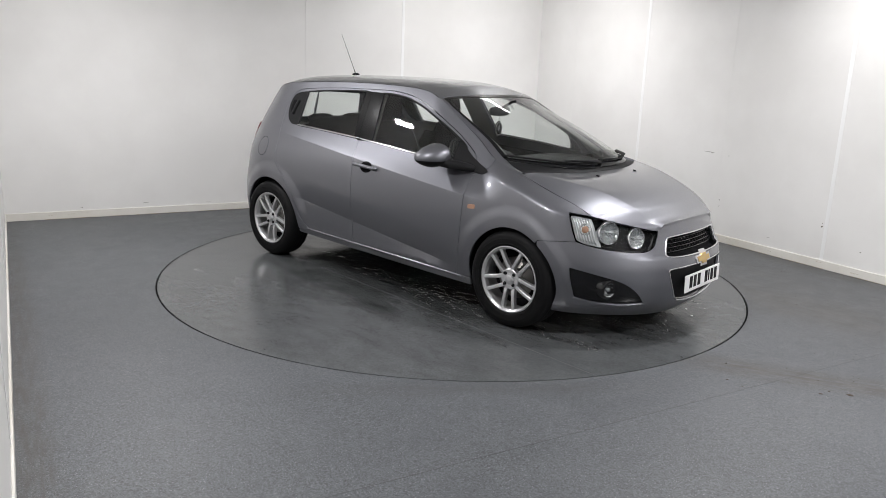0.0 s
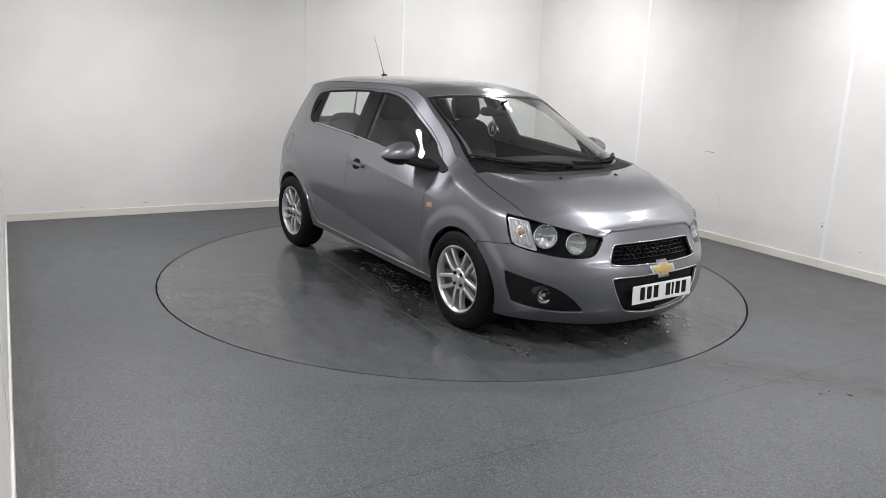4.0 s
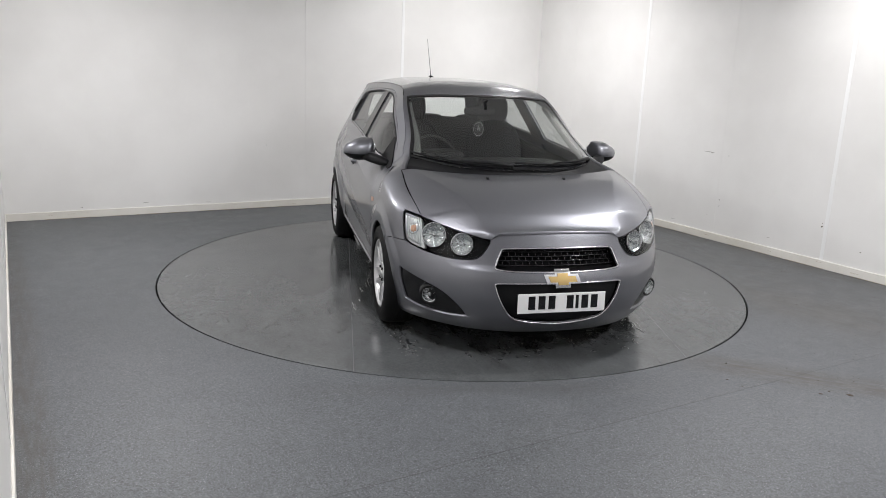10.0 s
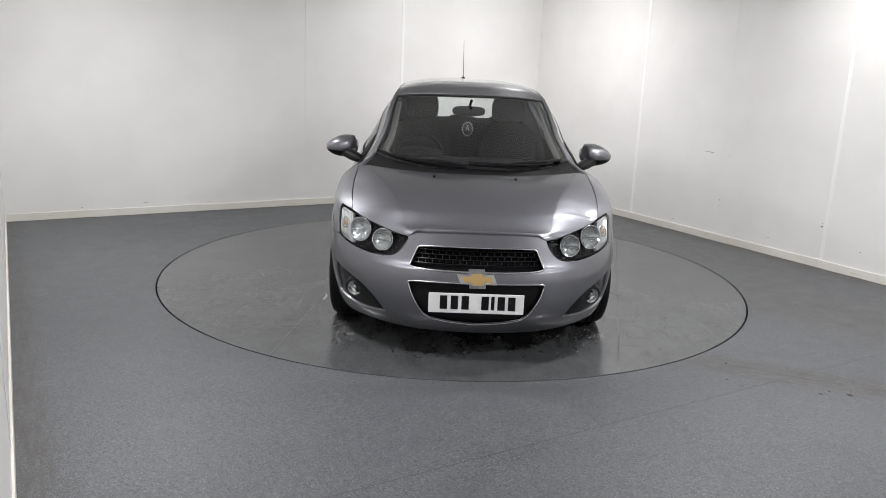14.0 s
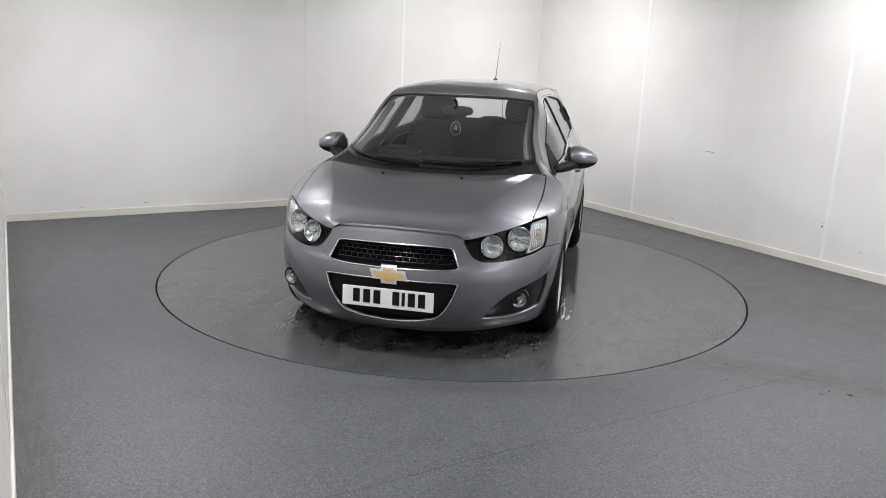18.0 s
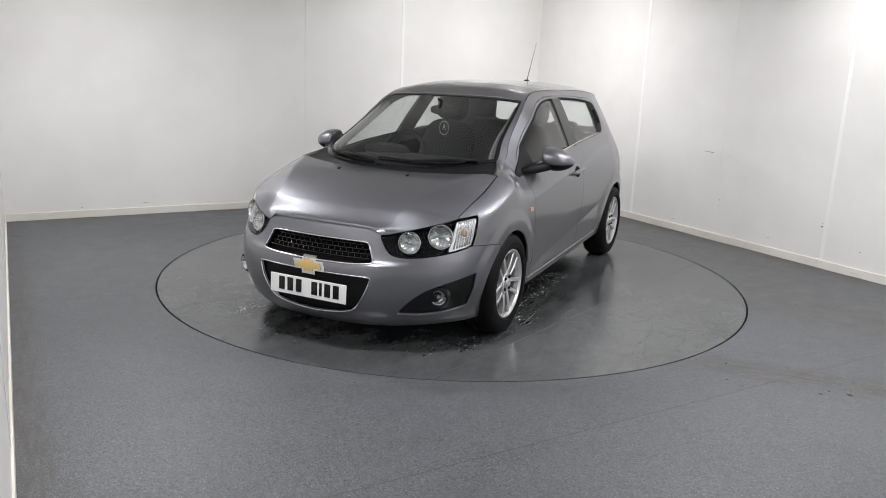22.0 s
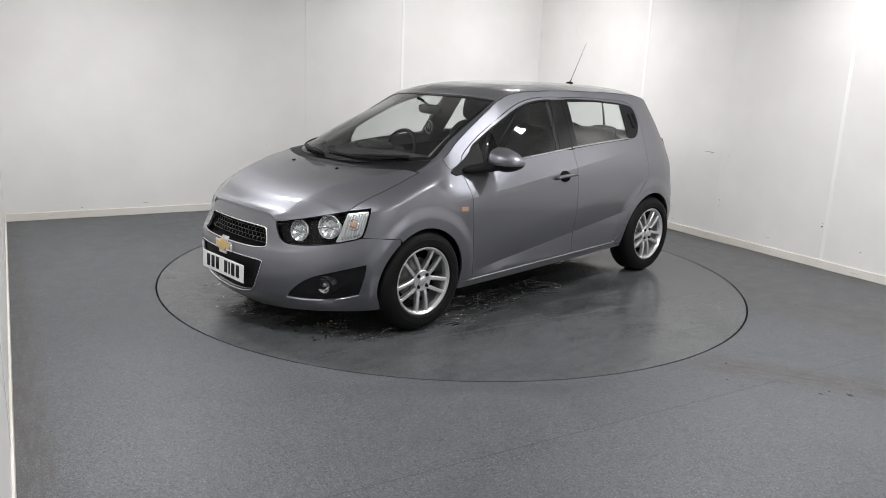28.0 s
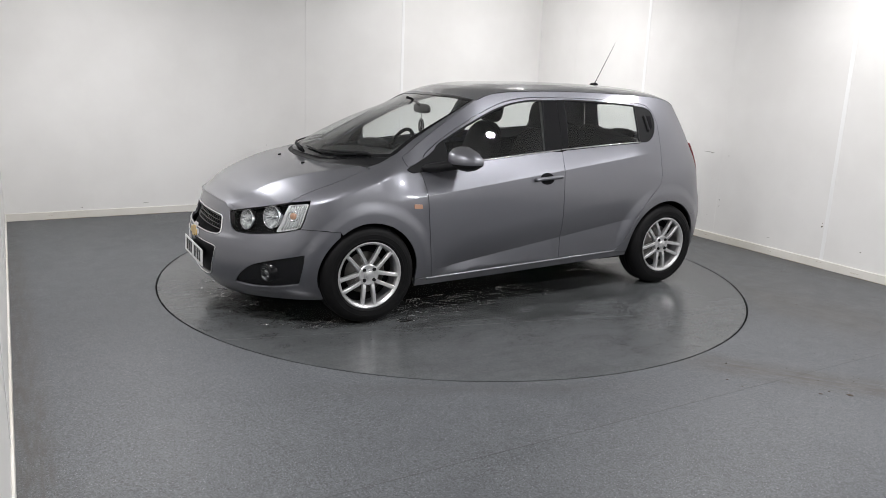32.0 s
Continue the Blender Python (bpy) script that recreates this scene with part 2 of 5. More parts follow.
def spline(pts):
    """A natural cubic through (x, y) pairs; straight on past the ends."""
    xs, ys = np.array([p[0] for p in pts], float), np.array([p[1] for p in pts], float)
    n, h = len(xs), np.diff(xs)
    a, b = np.eye(n), np.zeros(n)
    for i in range(1, n - 1):
        a[i, i - 1], a[i, i], a[i, i + 1] = h[i - 1], 2 * (h[i - 1] + h[i]), h[i]
        b[i] = 6 * ((ys[i + 1] - ys[i]) / h[i] - (ys[i] - ys[i - 1]) / h[i - 1])
    k = np.linalg.solve(a, b)

    def at(x):
        x = min(max(float(x), xs[0]), xs[-1])
        i = min(max(int(np.searchsorted(xs, x)) - 1, 0), n - 2)
        s, r = xs[i + 1] - x, x - xs[i]
        return (k[i] * s ** 3 + k[i + 1] * r ** 3) / (6 * h[i]) + (ys[i] / h[i] - k[i] * h[i] / 6) * s + (ys[i + 1] / h[i] - k[i + 1] * h[i] / 6) * r
    return at


def tight(pts):
    """As spline(), but with no overshoot between the pairs."""
    xs, ys = [float(p[0]) for p in pts], [float(p[1]) for p in pts]
    d = [(ys[i + 1] - ys[i]) / (xs[i + 1] - xs[i]) for i in range(len(xs) - 1)]
    m = [d[0]] + [0 if p * q <= 0 else 2 * p * q / (p + q) for p, q in zip(d, d[1:])] + [d[-1]]

    def at(x):
        x = min(max(float(x), xs[0]), xs[-1])
        i = min(max(int(np.searchsorted(xs, x)) - 1, 0), len(xs) - 2)
        h = xs[i + 1] - xs[i]
        s = (x - xs[i]) / h
        return ys[i] * (1 + 2 * s) * (1 - s) ** 2 + m[i] * h * s * (1 - s) ** 2 + ys[i + 1] * s * s * (3 - 2 * s) + m[i + 1] * h * s * s * (s - 1)
    return at


def smoothstep(a, b, x):
    s = min(max((x - a) / (b - a), 0.0), 1.0)
    return s * s * (3 - 2 * s)


# ======== the car's body surface; x forward, y to its left, z up, from the floor below the middle of the wheelbase ========
# outline in plan at the height of the wheel arches: nose, side and tail
NOSE = [(2.150, 0.0), (2.143, 0.16), (2.118, 0.32), (2.065, 0.47), (1.985, 0.60), (1.885, 0.71), (1.775, 0.79), (1.65, 0.84), (1.48, 0.864), (1.30, 0.868)]
FLANK = [(1.0, 0.868), (0.5, 0.868), (0.0, 0.868), (-0.5, 0.868), (-1.0, 0.867), (-1.2, 0.866)]
TAIL = [(-1.40, 0.860), (-1.56, 0.842), (-1.69, 0.80), (-1.78, 0.72), (-1.835, 0.60), (-1.868, 0.44), (-1.885, 0.22), (-1.89, 0.0)]


def chord(pts, u0, sign):
    us = [u0]
    for p, q in zip(pts, pts[1:]):
        us.append(us[-1] + sign * math.hypot(q[0] - p[0], q[1] - p[1]))
    return us


NOSE_U = chord(NOSE[::-1], 1.30, 1)[::-1]
TAIL_U = chord([FLANK[-1]] + TAIL, -1.2, -1)[1:]
U_MAX, U_MIN = NOSE_U[0], TAIL_U[-1]
_all = sorted(zip(NOSE_U + [p[0] for p in FLANK] + TAIL_U, NOSE + FLANK + TAIL))
PLAN_X = spline([(u, p[0]) for u, p in _all])
PLAN_Y = spline([(u, p[1]) for u, p in _all])

# half width against height, below the belt line
SECTION = spline([(0.12, 0.775), (0.20, 0.815), (0.30, 0.838), (0.45, 0.858), (0.60, 0.868), (0.72, 0.869), (0.82, 0.862), (0.90, 0.845), (0.98, 0.812), (1.06, 0.772), (1.16, 0.72)])
# lean of nose and tail against height
NOSE_X = tight([(0.14, 2.03), (0.20, 2.09), (0.28, 2.135), (0.38, 2.152), (0.47, 2.148), (0.528, 2.136), (0.556, 2.106), (0.60, 2.086), (0.66, 2.066), (0.72, 2.045), (0.80, 2.0), (0.90, 1.93)])
NOSE_SIDE = tight([(0.14, 2.03), (0.20, 2.09), (0.28, 2.135), (0.38, 2.150), (0.47, 2.142), (0.54, 2.122), (0.60, 2.094), (0.66, 2.067), (0.72, 2.045), (0.80, 2.0), (0.90, 1.93)])
TAIL_X = tight([(0.14, -1.82), (0.30, -1.88), (0.50, -1.89), (0.62, -1.87), (0.75, -1.83), (0.95, -1.80), (1.15, -1.755), (1.40, -1.67), (1.50, -1.63)])
BELT = spline([(-1.9, 1.14), (-1.1, 1.105), (-0.27, 1.046), (0.39, 1.0), (0.86, 0.955), (1.1, 0.915), (1.35, 0.85), (1.7, 0.775), (1.93, 0.75), (2.7, 0.68)])
# the edge that runs over the wing, up the windscreen pillar and along the roof
EDGE_Z = tight([(-1.85, 1.36), (-1.7, 1.392), (-1.5, 1.425), (-1.2, 1.450), (-0.8, 1.466), (-0.4, 1.470), (0.0, 1.461), (0.20, 1.442), (0.353, 1.394), (0.50, 1.314), (0.65, 1.226), (0.80, 1.136), (0.96, 1.038), (1.06, 1.002), (1.215, 0.970), (1.38, 0.925), (1.545, 0.889), (1.70, 0.857), (1.82, 0.822), (1.93, 0.772), (2.7, 0.70)])
EDGE_Y = tight([(0.85, 0.675), (0.96, 0.698), (1.06, 0.714), (1.215, 0.733), (1.38, 0.742), (1.545, 0.750), (1.70, 0.775), (1.82, 0.818), (1.93, 0.866), (2.7, 0.866)])


def shoulder_line(u):
    return 0.80 + (0.877 - u) * 0.116


def scallop_line(u):
    return 0.315 + (0.675 - u) * 0.1434


def half_width(u, z):
    zb, ze, ye = BELT(u), EDGE_Z(u), EDGE_Y(u)
    if z <= zb or u > 1.93:
        y = SECTION(z)
    else:
        y = SECTION(zb) - 0.50 * (z - zb) - 0.20 * (z - zb) ** 2
        if u > 0.85:
            s = min((z - zb) / max(ze - zb, 0.02), 1.3)
            fold = SECTION(zb) + (ye - SECTION(zb)) * s ** 1.6
            w = smoothstep(0.85, 1.25, u)
            y = y * (1 - w) + fold * w
    # the cabin draws in towards the windscreen pillar's foot
    if 0.30 < u < 1.2:
        d = z - shoulder_line(u) - 0.03
        d = 0.5 * (d + math.sqrt(d * d + 0.0012))
        y -= 0.136 * smoothstep(0.30, 0.95, u) * smoothstep(1.2, 0.97, u) * (1 - math.exp(-d / 0.22))
    # wheel-arch flares
    for wx, r0 in ((1.2625, 0.395), (-1.2625, 0.405)):
        r = math.hypot(u - wx, z - 0.312)
        if 0.28 < r < 0.52 and z > 0.2:
            y += 0.014 * (1 - smoothstep(r0, r0 + 0.085, r)) * smoothstep(0.2, 0.42, z)
    # scallop low on the doors
    if -1.0 < u < 0.85:
        w = smoothstep(0.80, 0.55, u) * smoothstep(-0.98, -0.80, u)
        d = z - scallop_line(u)
        y -= w * 0.019 * (max(0.0, 1 - d / 0.19) ** 1.6 if d >= 0 else max(0.0, 1 + d / max(0.055, scallop_line(u) - 0.285)))
    # shoulder crease
    if -1.25 < u < 1.15:
        d = z - shoulder_line(u)
        w = smoothstep(-1.2, -0.9, u) * smoothstep(1.12, 0.75, u)
        y += w * (0.010 * math.exp(d / 0.14) if d < 0 else 0.010 - 0.020 * (1 - math.exp(-d / 0.06)))
    return y


def wrap(u, z):
    """The car's left flank, nose to tail: u is x along the doors and runs on round the ends."""
    x, y = PLAN_X(u), PLAN_Y(u)
    if u > 1.25:
        w = smoothstep(2.02, 2.36, u)
        x += (NOSE_SIDE(z) * (1 - w) + NOSE_X(z) * w - 2.15) * smoothstep(1.25, 1.95, u)
    x += (TAIL_X(z) + 1.89) * smoothstep(-1.25, -1.9, u)
    y *= half_width(u, z) / 0.868
    return x, y, z


def nose(q, z):
    """The front from side to side: q is 0 in the middle and grows to the car's left."""
    x, y, z = wrap(U_MAX - abs(q), z)
    return x, (y if q >= 0 else -y), z


CROWN = tight([(-1.85, 0.042), (-1.5, 0.055), (-1.2, 0.060), (-0.8, 0.058), (-0.4, 0.054), (0.0, 0.051), (0.2, 0.041), (0.353, 0.026), (0.65, 0.030), (0.85, 0.000), (0.96, -0.044)])
BOW = tight([(-1.85, -0.10), (-1.5, -0.03), (-1.2, 0.0), (0.0, 0.0), (0.353, 0.06), (0.65, 0.25), (0.96, 0.445)])


def top(a, k):
    """Windscreen and roof: a is x along their edge, k runs from -1 (right) to 1 (left)."""
    x, y, z = wrap(a, EDGE_Z(a))
    return x + BOW(a) * (1 - abs(k) ** (2 + 1.6 * smoothstep(0.4, 0.96, a))), y * k, z + CROWN(a) * (1 - abs(k) ** 3.4)


# top edge of the headlamp, which the bonnet follows at the front
LAMP_TOP = spline([(1.752, 0.795), (1.90, 0.7775), (2.05, 0.746), (2.20, 0.713), (2.318, 0.682)])
BON_BX = spline([(0, 0.20), (0.4, 0.165), (0.7, 0.10), (0.966, 0.040), (1.0, 0.035)])
BON_END = 0.966
# the bonnet's fold, from the windscreen corners to the grille's corners
FOLD = tight([(0.0, 0.90), (0.25, 0.77), (0.5, 0.665), (0.6, 0.635), (0.7, 0.67), (0.8, 0.75), (0.9, 0.885), (0.966, 0.985), (1.0, 0.99)])
# the bonnet's height along its middle
RIDGE = tight([(1.20, 1.004), (1.40, 0.969), (1.485, 0.954), (1.60, 0.926), (1.72, 0.889), (1.82, 0.851), (1.92, 0.806), (1.99, 0.773), (2.05, 0.742)])


def bonnet_edge(a):
    u = 1.215 + min(a / BON_END, 1.0) * 1.103
    w = smoothstep(1.86, 1.96, u)
    return u, EDGE_Z(u) * (1 - w) + (LAMP_TOP(max(u, 1.76)) + 0.001) * w


NOSE_TOP = spline([(2.318, 0.727), (2.375, 0.734), (2.5, 0.741), (U_MAX, 0.745)])


def bonnet(a, k):
    """The bonnet: a runs from the windscreen (0) to the nose (1), k from -1 (right) to 1 (left)."""
    x, y, z = wrap(*bonnet_edge(min(max(a, 0.0), 1.0)))
    q, kc = abs(k), FOLD(a)
    w = smoothstep(0.66, BON_END, a)
    lo, hi = wrap(2.318, 0.727)[0], wrap(U_MAX, 0.745)[0]

    def along(g):
        fx = 1 - g ** 2.4
        if w > 0:
            d = g * (U_MAX - 2.318)
            fx += w * ((nose(d, NOSE_TOP(U_MAX - d))[0] - lo) / (hi - lo) - fx)
        return x + BON_BX(a) * fx

    def height(g):
        h = RIDGE(along(g)) - (0.010 + 0.040 * smoothstep(0.45, 0.95, a)) * (g * y / 0.6) ** 2
        return h + w * (NOSE_TOP(U_MAX - g * (U_MAX - 2.318)) - h)
    if q < kc:
        h = height(q)
    else:
        # outside the fold the lid falls to the wing and the headlamp
        g = (q - kc) / (1.0001 - kc)
        h = height(kc) + (z - height(kc)) * (0.35 * g + 0.65 * g ** 1.6)
    return along(q), y * k, h


# ======== panels cut out of the body surface ========
from mathutils.geometry import delaunay_2d_cdt


def run(*pts, n=6):
    """A smooth curve through the points (Catmull-Rom)."""
    if len(pts) == 2:
        return [(pts[0][0] + (pts[1][0] - pts[0][0]) * k / n, pts[0][1] + (pts[1][1] - pts[0][1]) * k / n) for k in range(n + 1)]
    q = [pts[0]] + list(pts) + [pts[-1]]
    out = []
    for i in range(1, len(q) - 2):
        for k in range(n):
            s = k / n
            out.append(tuple(0.5 * (2 * q[i][c] + (q[i + 1][c] - q[i - 1][c]) * s + (2 * q[i - 1][c] - 5 * q[i][c] + 4 * q[i + 1][c] - q[i + 2][c]) * s * s
                                    + (3 * q[i][c] - q[i - 1][c] - 3 * q[i + 1][c] + q[i + 2][c]) * s ** 3) for c in (0, 1)))
    return out + [tuple(pts[-1])]


def rounded(pts, r, n=4, fine=0.04):
    """A closed outline with straight sides and rounded corners."""
    out, m = [], len(pts)
    for i in range(m):
        p, a, b = Vector(pts[i]), Vector(pts[i - 1]), Vector(pts[(i + 1) % m])
        d = min(r, (a - p).length * 0.45, (b - p).length * 0.45)
        s, e = p + (a - p).normalized() * d, p + (b - p).normalized() * d
        if out:
            last = Vector(out[-1])
            k = int((s - last).length / fine)
            out += [tuple(last.lerp(s, j / (k + 1))) for j in range(1, k + 1)]
        out += [tuple((1 - t) ** 2 * s + 2 * t * (1 - t) * p + t * t * e) for t in (j / n for j in range(n + 1))]
    return out


def arch(wx, r, a0, a1, wz=0.312, n=26):
    """Part of a wheel-arch opening, by angles in degrees."""
    return [(wx + r * math.cos(radians(a0 + (a1 - a0) * k / n)), wz + r * math.sin(radians(a0 + (a1 - a0) * k / n))) for k in range(n + 1)]


def clean(loop):
    out = []
    for p in loop:
        if not out or math.hypot(p[0] - out[-1][0], p[1] - out[-1][1]) > 1e-4:
            out.append(tuple(p))
    if math.hypot(out[0][0] - out[-1][0], out[0][1] - out[-1][1]) < 1e-4:
        out.pop()
    return out


def inset(loop, d):
    """The loop drawn inwards by d (outwards if d is negative)."""
    area = sum(a[0] * b[1] - b[0] * a[1] for a, b in zip(loop, loop[1:] + loop[:1]))
    s = 1 if area > 0 else -1
    out = []
    for i, p in enumerate(loop):
        a, b = Vector(loop[i - 1]), Vector(loop[(i + 1) % len(loop)])
        p = Vector(p)
        e, f = (p - a).normalized(), (b - p).normalized()
        n1, n2 = Vector((-e.y, e.x)), Vector((-f.y, f.x))
        n = n1 + n2
        if n.length < 1e-6:
            n = n1
        n.normalize()
        out.append(tuple(p + s * d / max(n.dot(n1), 0.5) * n))
    return out


def within(p, loop):
    odd = False
    for a, b in zip(loop, loop[1:] + loop[:1]):
        if (a[1] > p[1]) != (b[1] > p[1]) and p[0] < (b[0] - a[0]) * (p[1] - a[1]) / (b[1] - a[1]) + a[0]:
            odd = not odd
    return odd


def out_normal(fn, u, v, flip):
    e = 0.0015
    p, a, b = (Vector(fn(*q)) for q in ((u, v), (u + e, v), (u, v + e)))
    n = (a - p).cross(b - p)
    if n.length < 1e-12:
        n = Vector((0, 0, 1))
    n.normalize()
    c = Vector((max(-1.2, min(1.3, p.x)), 0, 0.55))
    if n.dot(p - c) < 0:
        n = -n
    return p, n


def panel(name, loop, fn, mat, parent, holes=(), step=(0.035, 0.03), gap=0.0022, flange=0.014, lift=0.0, right=False, label="", hole_gap=0.0, creases=()):
    """A skin of the surface fn inside a loop, with edges folded inwards."""
    loop = inset(clean(loop), gap) if gap else clean(loop)
    holes = [inset(clean(h), -hole_gap) if hole_gap else clean(h) for h in holes]
    pts, edges = [], []
    for lp in [loop] + list(holes):
        base = len(pts)
        pts += lp
        edges += [(base + i, base + (i + 1) % len(lp)) for i in range(len(lp))]
    us, vs = [p[0] for p in loop], [p[1] for p in loop]
    lim = 0.35 * min(step)
    rim = np.array(pts)
    inside = lambda q: within(q, loop) and not any(within(q, h) for h in holes)
    for line in creases:
        last = None
        for q in line:
            if inside(q) and np.min(np.abs(rim - q).max(axis=1)) > 0.005:
                pts.append(q)
                if last is not None:
                    edges.append((last, len(pts) - 1))
                last = len(pts) - 1
            else:
                last = None
    rim = np.array(pts)
    u = math.floor(min(us) / step[0]) * step[0]
    while u < max(us):
        v = math.floor(min(vs) / step[1]) * step[1]
        while v < max(vs):
            q = (u, v)
            if inside(q) and np.min(np.abs(rim - q).max(axis=1)) > lim:
                pts.append(q)
            v += step[1]
        u += step[0]
    verts2, _, tris, _, _, _ = delaunay_2d_cdt([Vector(p) for p in pts], edges, [], 0, 1e-6)
    keep = []
    for t in tris:
        c = [sum(verts2[i][k] for i in t) / 3 for k in (0, 1)]
        if within(c, loop) and not any(within(c, h) for h in holes):
            keep.append(tuple(t))
    verts, norms = [], []
    for p in verts2:
        q, n = out_normal(fn, p[0], p[1], False)
        q = q + n * lift
        if right:
            q, n = Vector((q.x, -q.y, q.z)), Vector((n.x, -n.y, n.z))
        verts.append(q)
        norms.append(n)
    faces = []
    for t in keep:
        a, b, c = (verts[i] for i in t)
        faces.append(t if (b - a).cross(c - a).dot(norms[t[0]]) > 0 else t[::-1])
    if flange:
        count = {}
        for t in faces:
            for i in range(3):
                e = (t[i], t[(i + 1) % 3])
                count[e] = count.get(e, 0) + 1
        border = [e for e in count if (e[1], e[0]) not in count]
        roll = {}
        for a, b in border:
            d = (verts[b] - verts[a])
            n = d.cross(norms[a])
            for i in (a, b):
                roll.setdefault(i, Vector((0, 0, 0)))
                roll[i] += n.normalized() if n.length > 1e-9 else Vector()
        top_of, low_of = {}, {}
        for i, n in roll.items():
            n = n.normalized() if n.length > 1e-6 else norms[i]
            top_of[i] = len(verts)
            verts.append(verts[i].copy())
            norms.append((n + norms[i] * 0.6).normalized())
            low_of[i] = len(verts)
            verts.append(verts[i] - norms[i] * flange)
            norms.append(n)
        faces += [(top_of[a], low_of[a], low_of[b], top_of[b]) for a, b in border]
    me = bpy.data.meshes.new(name)
    me.from_pydata([tuple(v) for v in verts], [], [tuple(f) for f in faces])
    for p in me.polygons:
        p.use_smooth = True
    me.normals_split_custom_set_from_vertices([tuple(n) for n in norms])
    return part_of(name, me, mat, parent, label)


def strip(name, pts, fn, mat, parent, wide, high, right=False, lift=0.0, label="", closed=False):
    """A moulding of rounded section that follows (u, v) points on a surface."""
    bm = bmesh.new()
    rows = []
    m = len(pts)
    for i, p in enumerate(pts):
        q, n = out_normal(fn, p[0], p[1], False)
        a = Vector(fn(*pts[(i - 1) % m if closed else max(i - 1, 0)]))
        b = Vector(fn(*pts[(i + 1) % m if closed else min(i + 1, m - 1)]))
        d = (b - a).normalized()
        s = n.cross(d).normalized()
        q = q + n * lift
        sec = [(-0.5, -0.6), (-0.5, 0.35), (-0.3, 0.85), (0, 1.0), (0.3, 0.85), (0.5, 0.35), (0.5, -0.6)]
        row = []
        for x, y in sec:
            w = q + s * (x * wide) + n * (y * high)
            row.append(bm.verts.new((w.x, -w.y, w.z) if right else w))
        rows.append(row)
    pairs = list(zip(rows, rows[1:])) + ([(rows[-1], rows[0])] if closed else [])
    for a, b in pairs:
        for k in range(len(a) - 1):
            bm.faces.new((a[k], a[k + 1], b[k + 1], b[k]))
    if not closed:
        bm.faces.new(rows[0])
        bm.faces.new(rows[-1][::-1])
    bmesh.ops.recalc_face_normals(bm, faces=bm.faces)
    return part(name, bm, mat, parent, label, True)


def smooth_box(m, sx, sy, sz, power=3.0, n=14):
    """A pillow-like block (superellipsoid)."""
    bm = bmesh.new()
    bmesh.ops.create_uvsphere(bm, u_segments=n * 2, v_segments=n, radius=1.0)
    for v in bm.verts:
        c = v.co
        k = (abs(c.x) ** power + abs(c.y) ** power + abs(c.z) ** power) ** (-1 / power)
        v.co = m @ Vector((c.x * k * sx / 2, c.y * k * sy / 2, c.z * k * sz / 2))
    return bm


# ======== room ========
def wall_piece(name, along, across, facing):
    """A wall: core, cladding sheets 1.2 m wide, joint strips and skirting. along: (axis, from, to, seams); across: the face's place."""
    axis, lo, hi, seams, strips = along
    base = new(name)
    base.matrix_basis = ROOM
    tagged(base, "white glossy panelled wall with joint strips and skirting", "wall", kind="structure")
    sgn = facing

    def put(name, a, b, z0, z1, d0, d1, mat, bevel=0.0):
        c, l = (a + b) / 2, b - a
        mid = across + sgn * (d0 + d1) / 2
        m = pose(c, mid, (z0 + z1) / 2) if axis == "u" else pose(mid, c, (z0 + z1) / 2)
        sx, sy = (l, d1 - d0) if axis == "u" else (d1 - d0, l)
        return part(name, boxed(m, sx, sy, z1 - z0, bevel), mat, base)
    put("wall_core", lo, hi, 0, CEIL, -0.16, -0.004, DARK_WALL)
    cuts = [lo] + seams + [hi]
    for a, b in zip(cuts, cuts[1:]):
        put("panel", a + 0.0006, b - 0.0006, 0.0, CEIL - 0.005, -0.004, 0.0, WALL)
    for s in strips:
        put("joint_strip", s - 0.017, s + 0.017, 0.075, CEIL - 0.01, 0.0, 0.004, TRIM, 0.0015)
    put("skirting", lo + 0.015, hi - 0.015, 0.0, 0.075, 0.0, 0.012, SKIRT, 0.003)
    return base


DARK_WALL = material("wall_core", (0.4, 0.4, 0.4), 0.8)
back_wall = wall_piece("wall_back", ("u", WALL_L - 0.16, WALL_R + 0.16, [-0.09, 1.115], [1.115]), WALL_B, -1)
right_wall = wall_piece("wall_right", ("v", WALL_F, WALL_B, [-4.74, -3.55, -2.35, -1.16, 0.05, 1.235, 2.44], [-3.55, -1.16, 1.235]), WALL_R, -1)
left_wall = wall_piece("wall_left", ("v", WALL_F, WALL_B, [-4.3, -3.1, -1.9, -0.7, 0.5, 1.7], [-1.9, 0.5]), WALL_L, 1)
left_wall.matrix_basis = ROOM @ pose(WALL_L, -3.0, 0, 0, 0, -0.45) @ pose(-WALL_L, 3.0, 0)
ob = part("wall_front", boxed(pose((WALL_L + WALL_R) / 2, WALL_F - 0.08, CEIL / 2), WALL_R - WALL_L + 0.32, 0.16, CEIL), BACK_WALL)
ob.matrix_basis = ROOM
tagged(ob, "plain grey wall that closes the booth", "wall", kind="structure")

bm = bmesh.new()
box(bm, pose(0, (WALL_F + WALL_B) / 2, CEIL + 0.05), WALL_R - WALL_L + 0.3, WALL_B - WALL_F + 0.3, 0.1)
ob = part("ceiling", bm, CEILING)
ob.matrix_basis = ROOM
tagged(ob, "plain white ceiling above the booth", "ceiling", kind="structure")


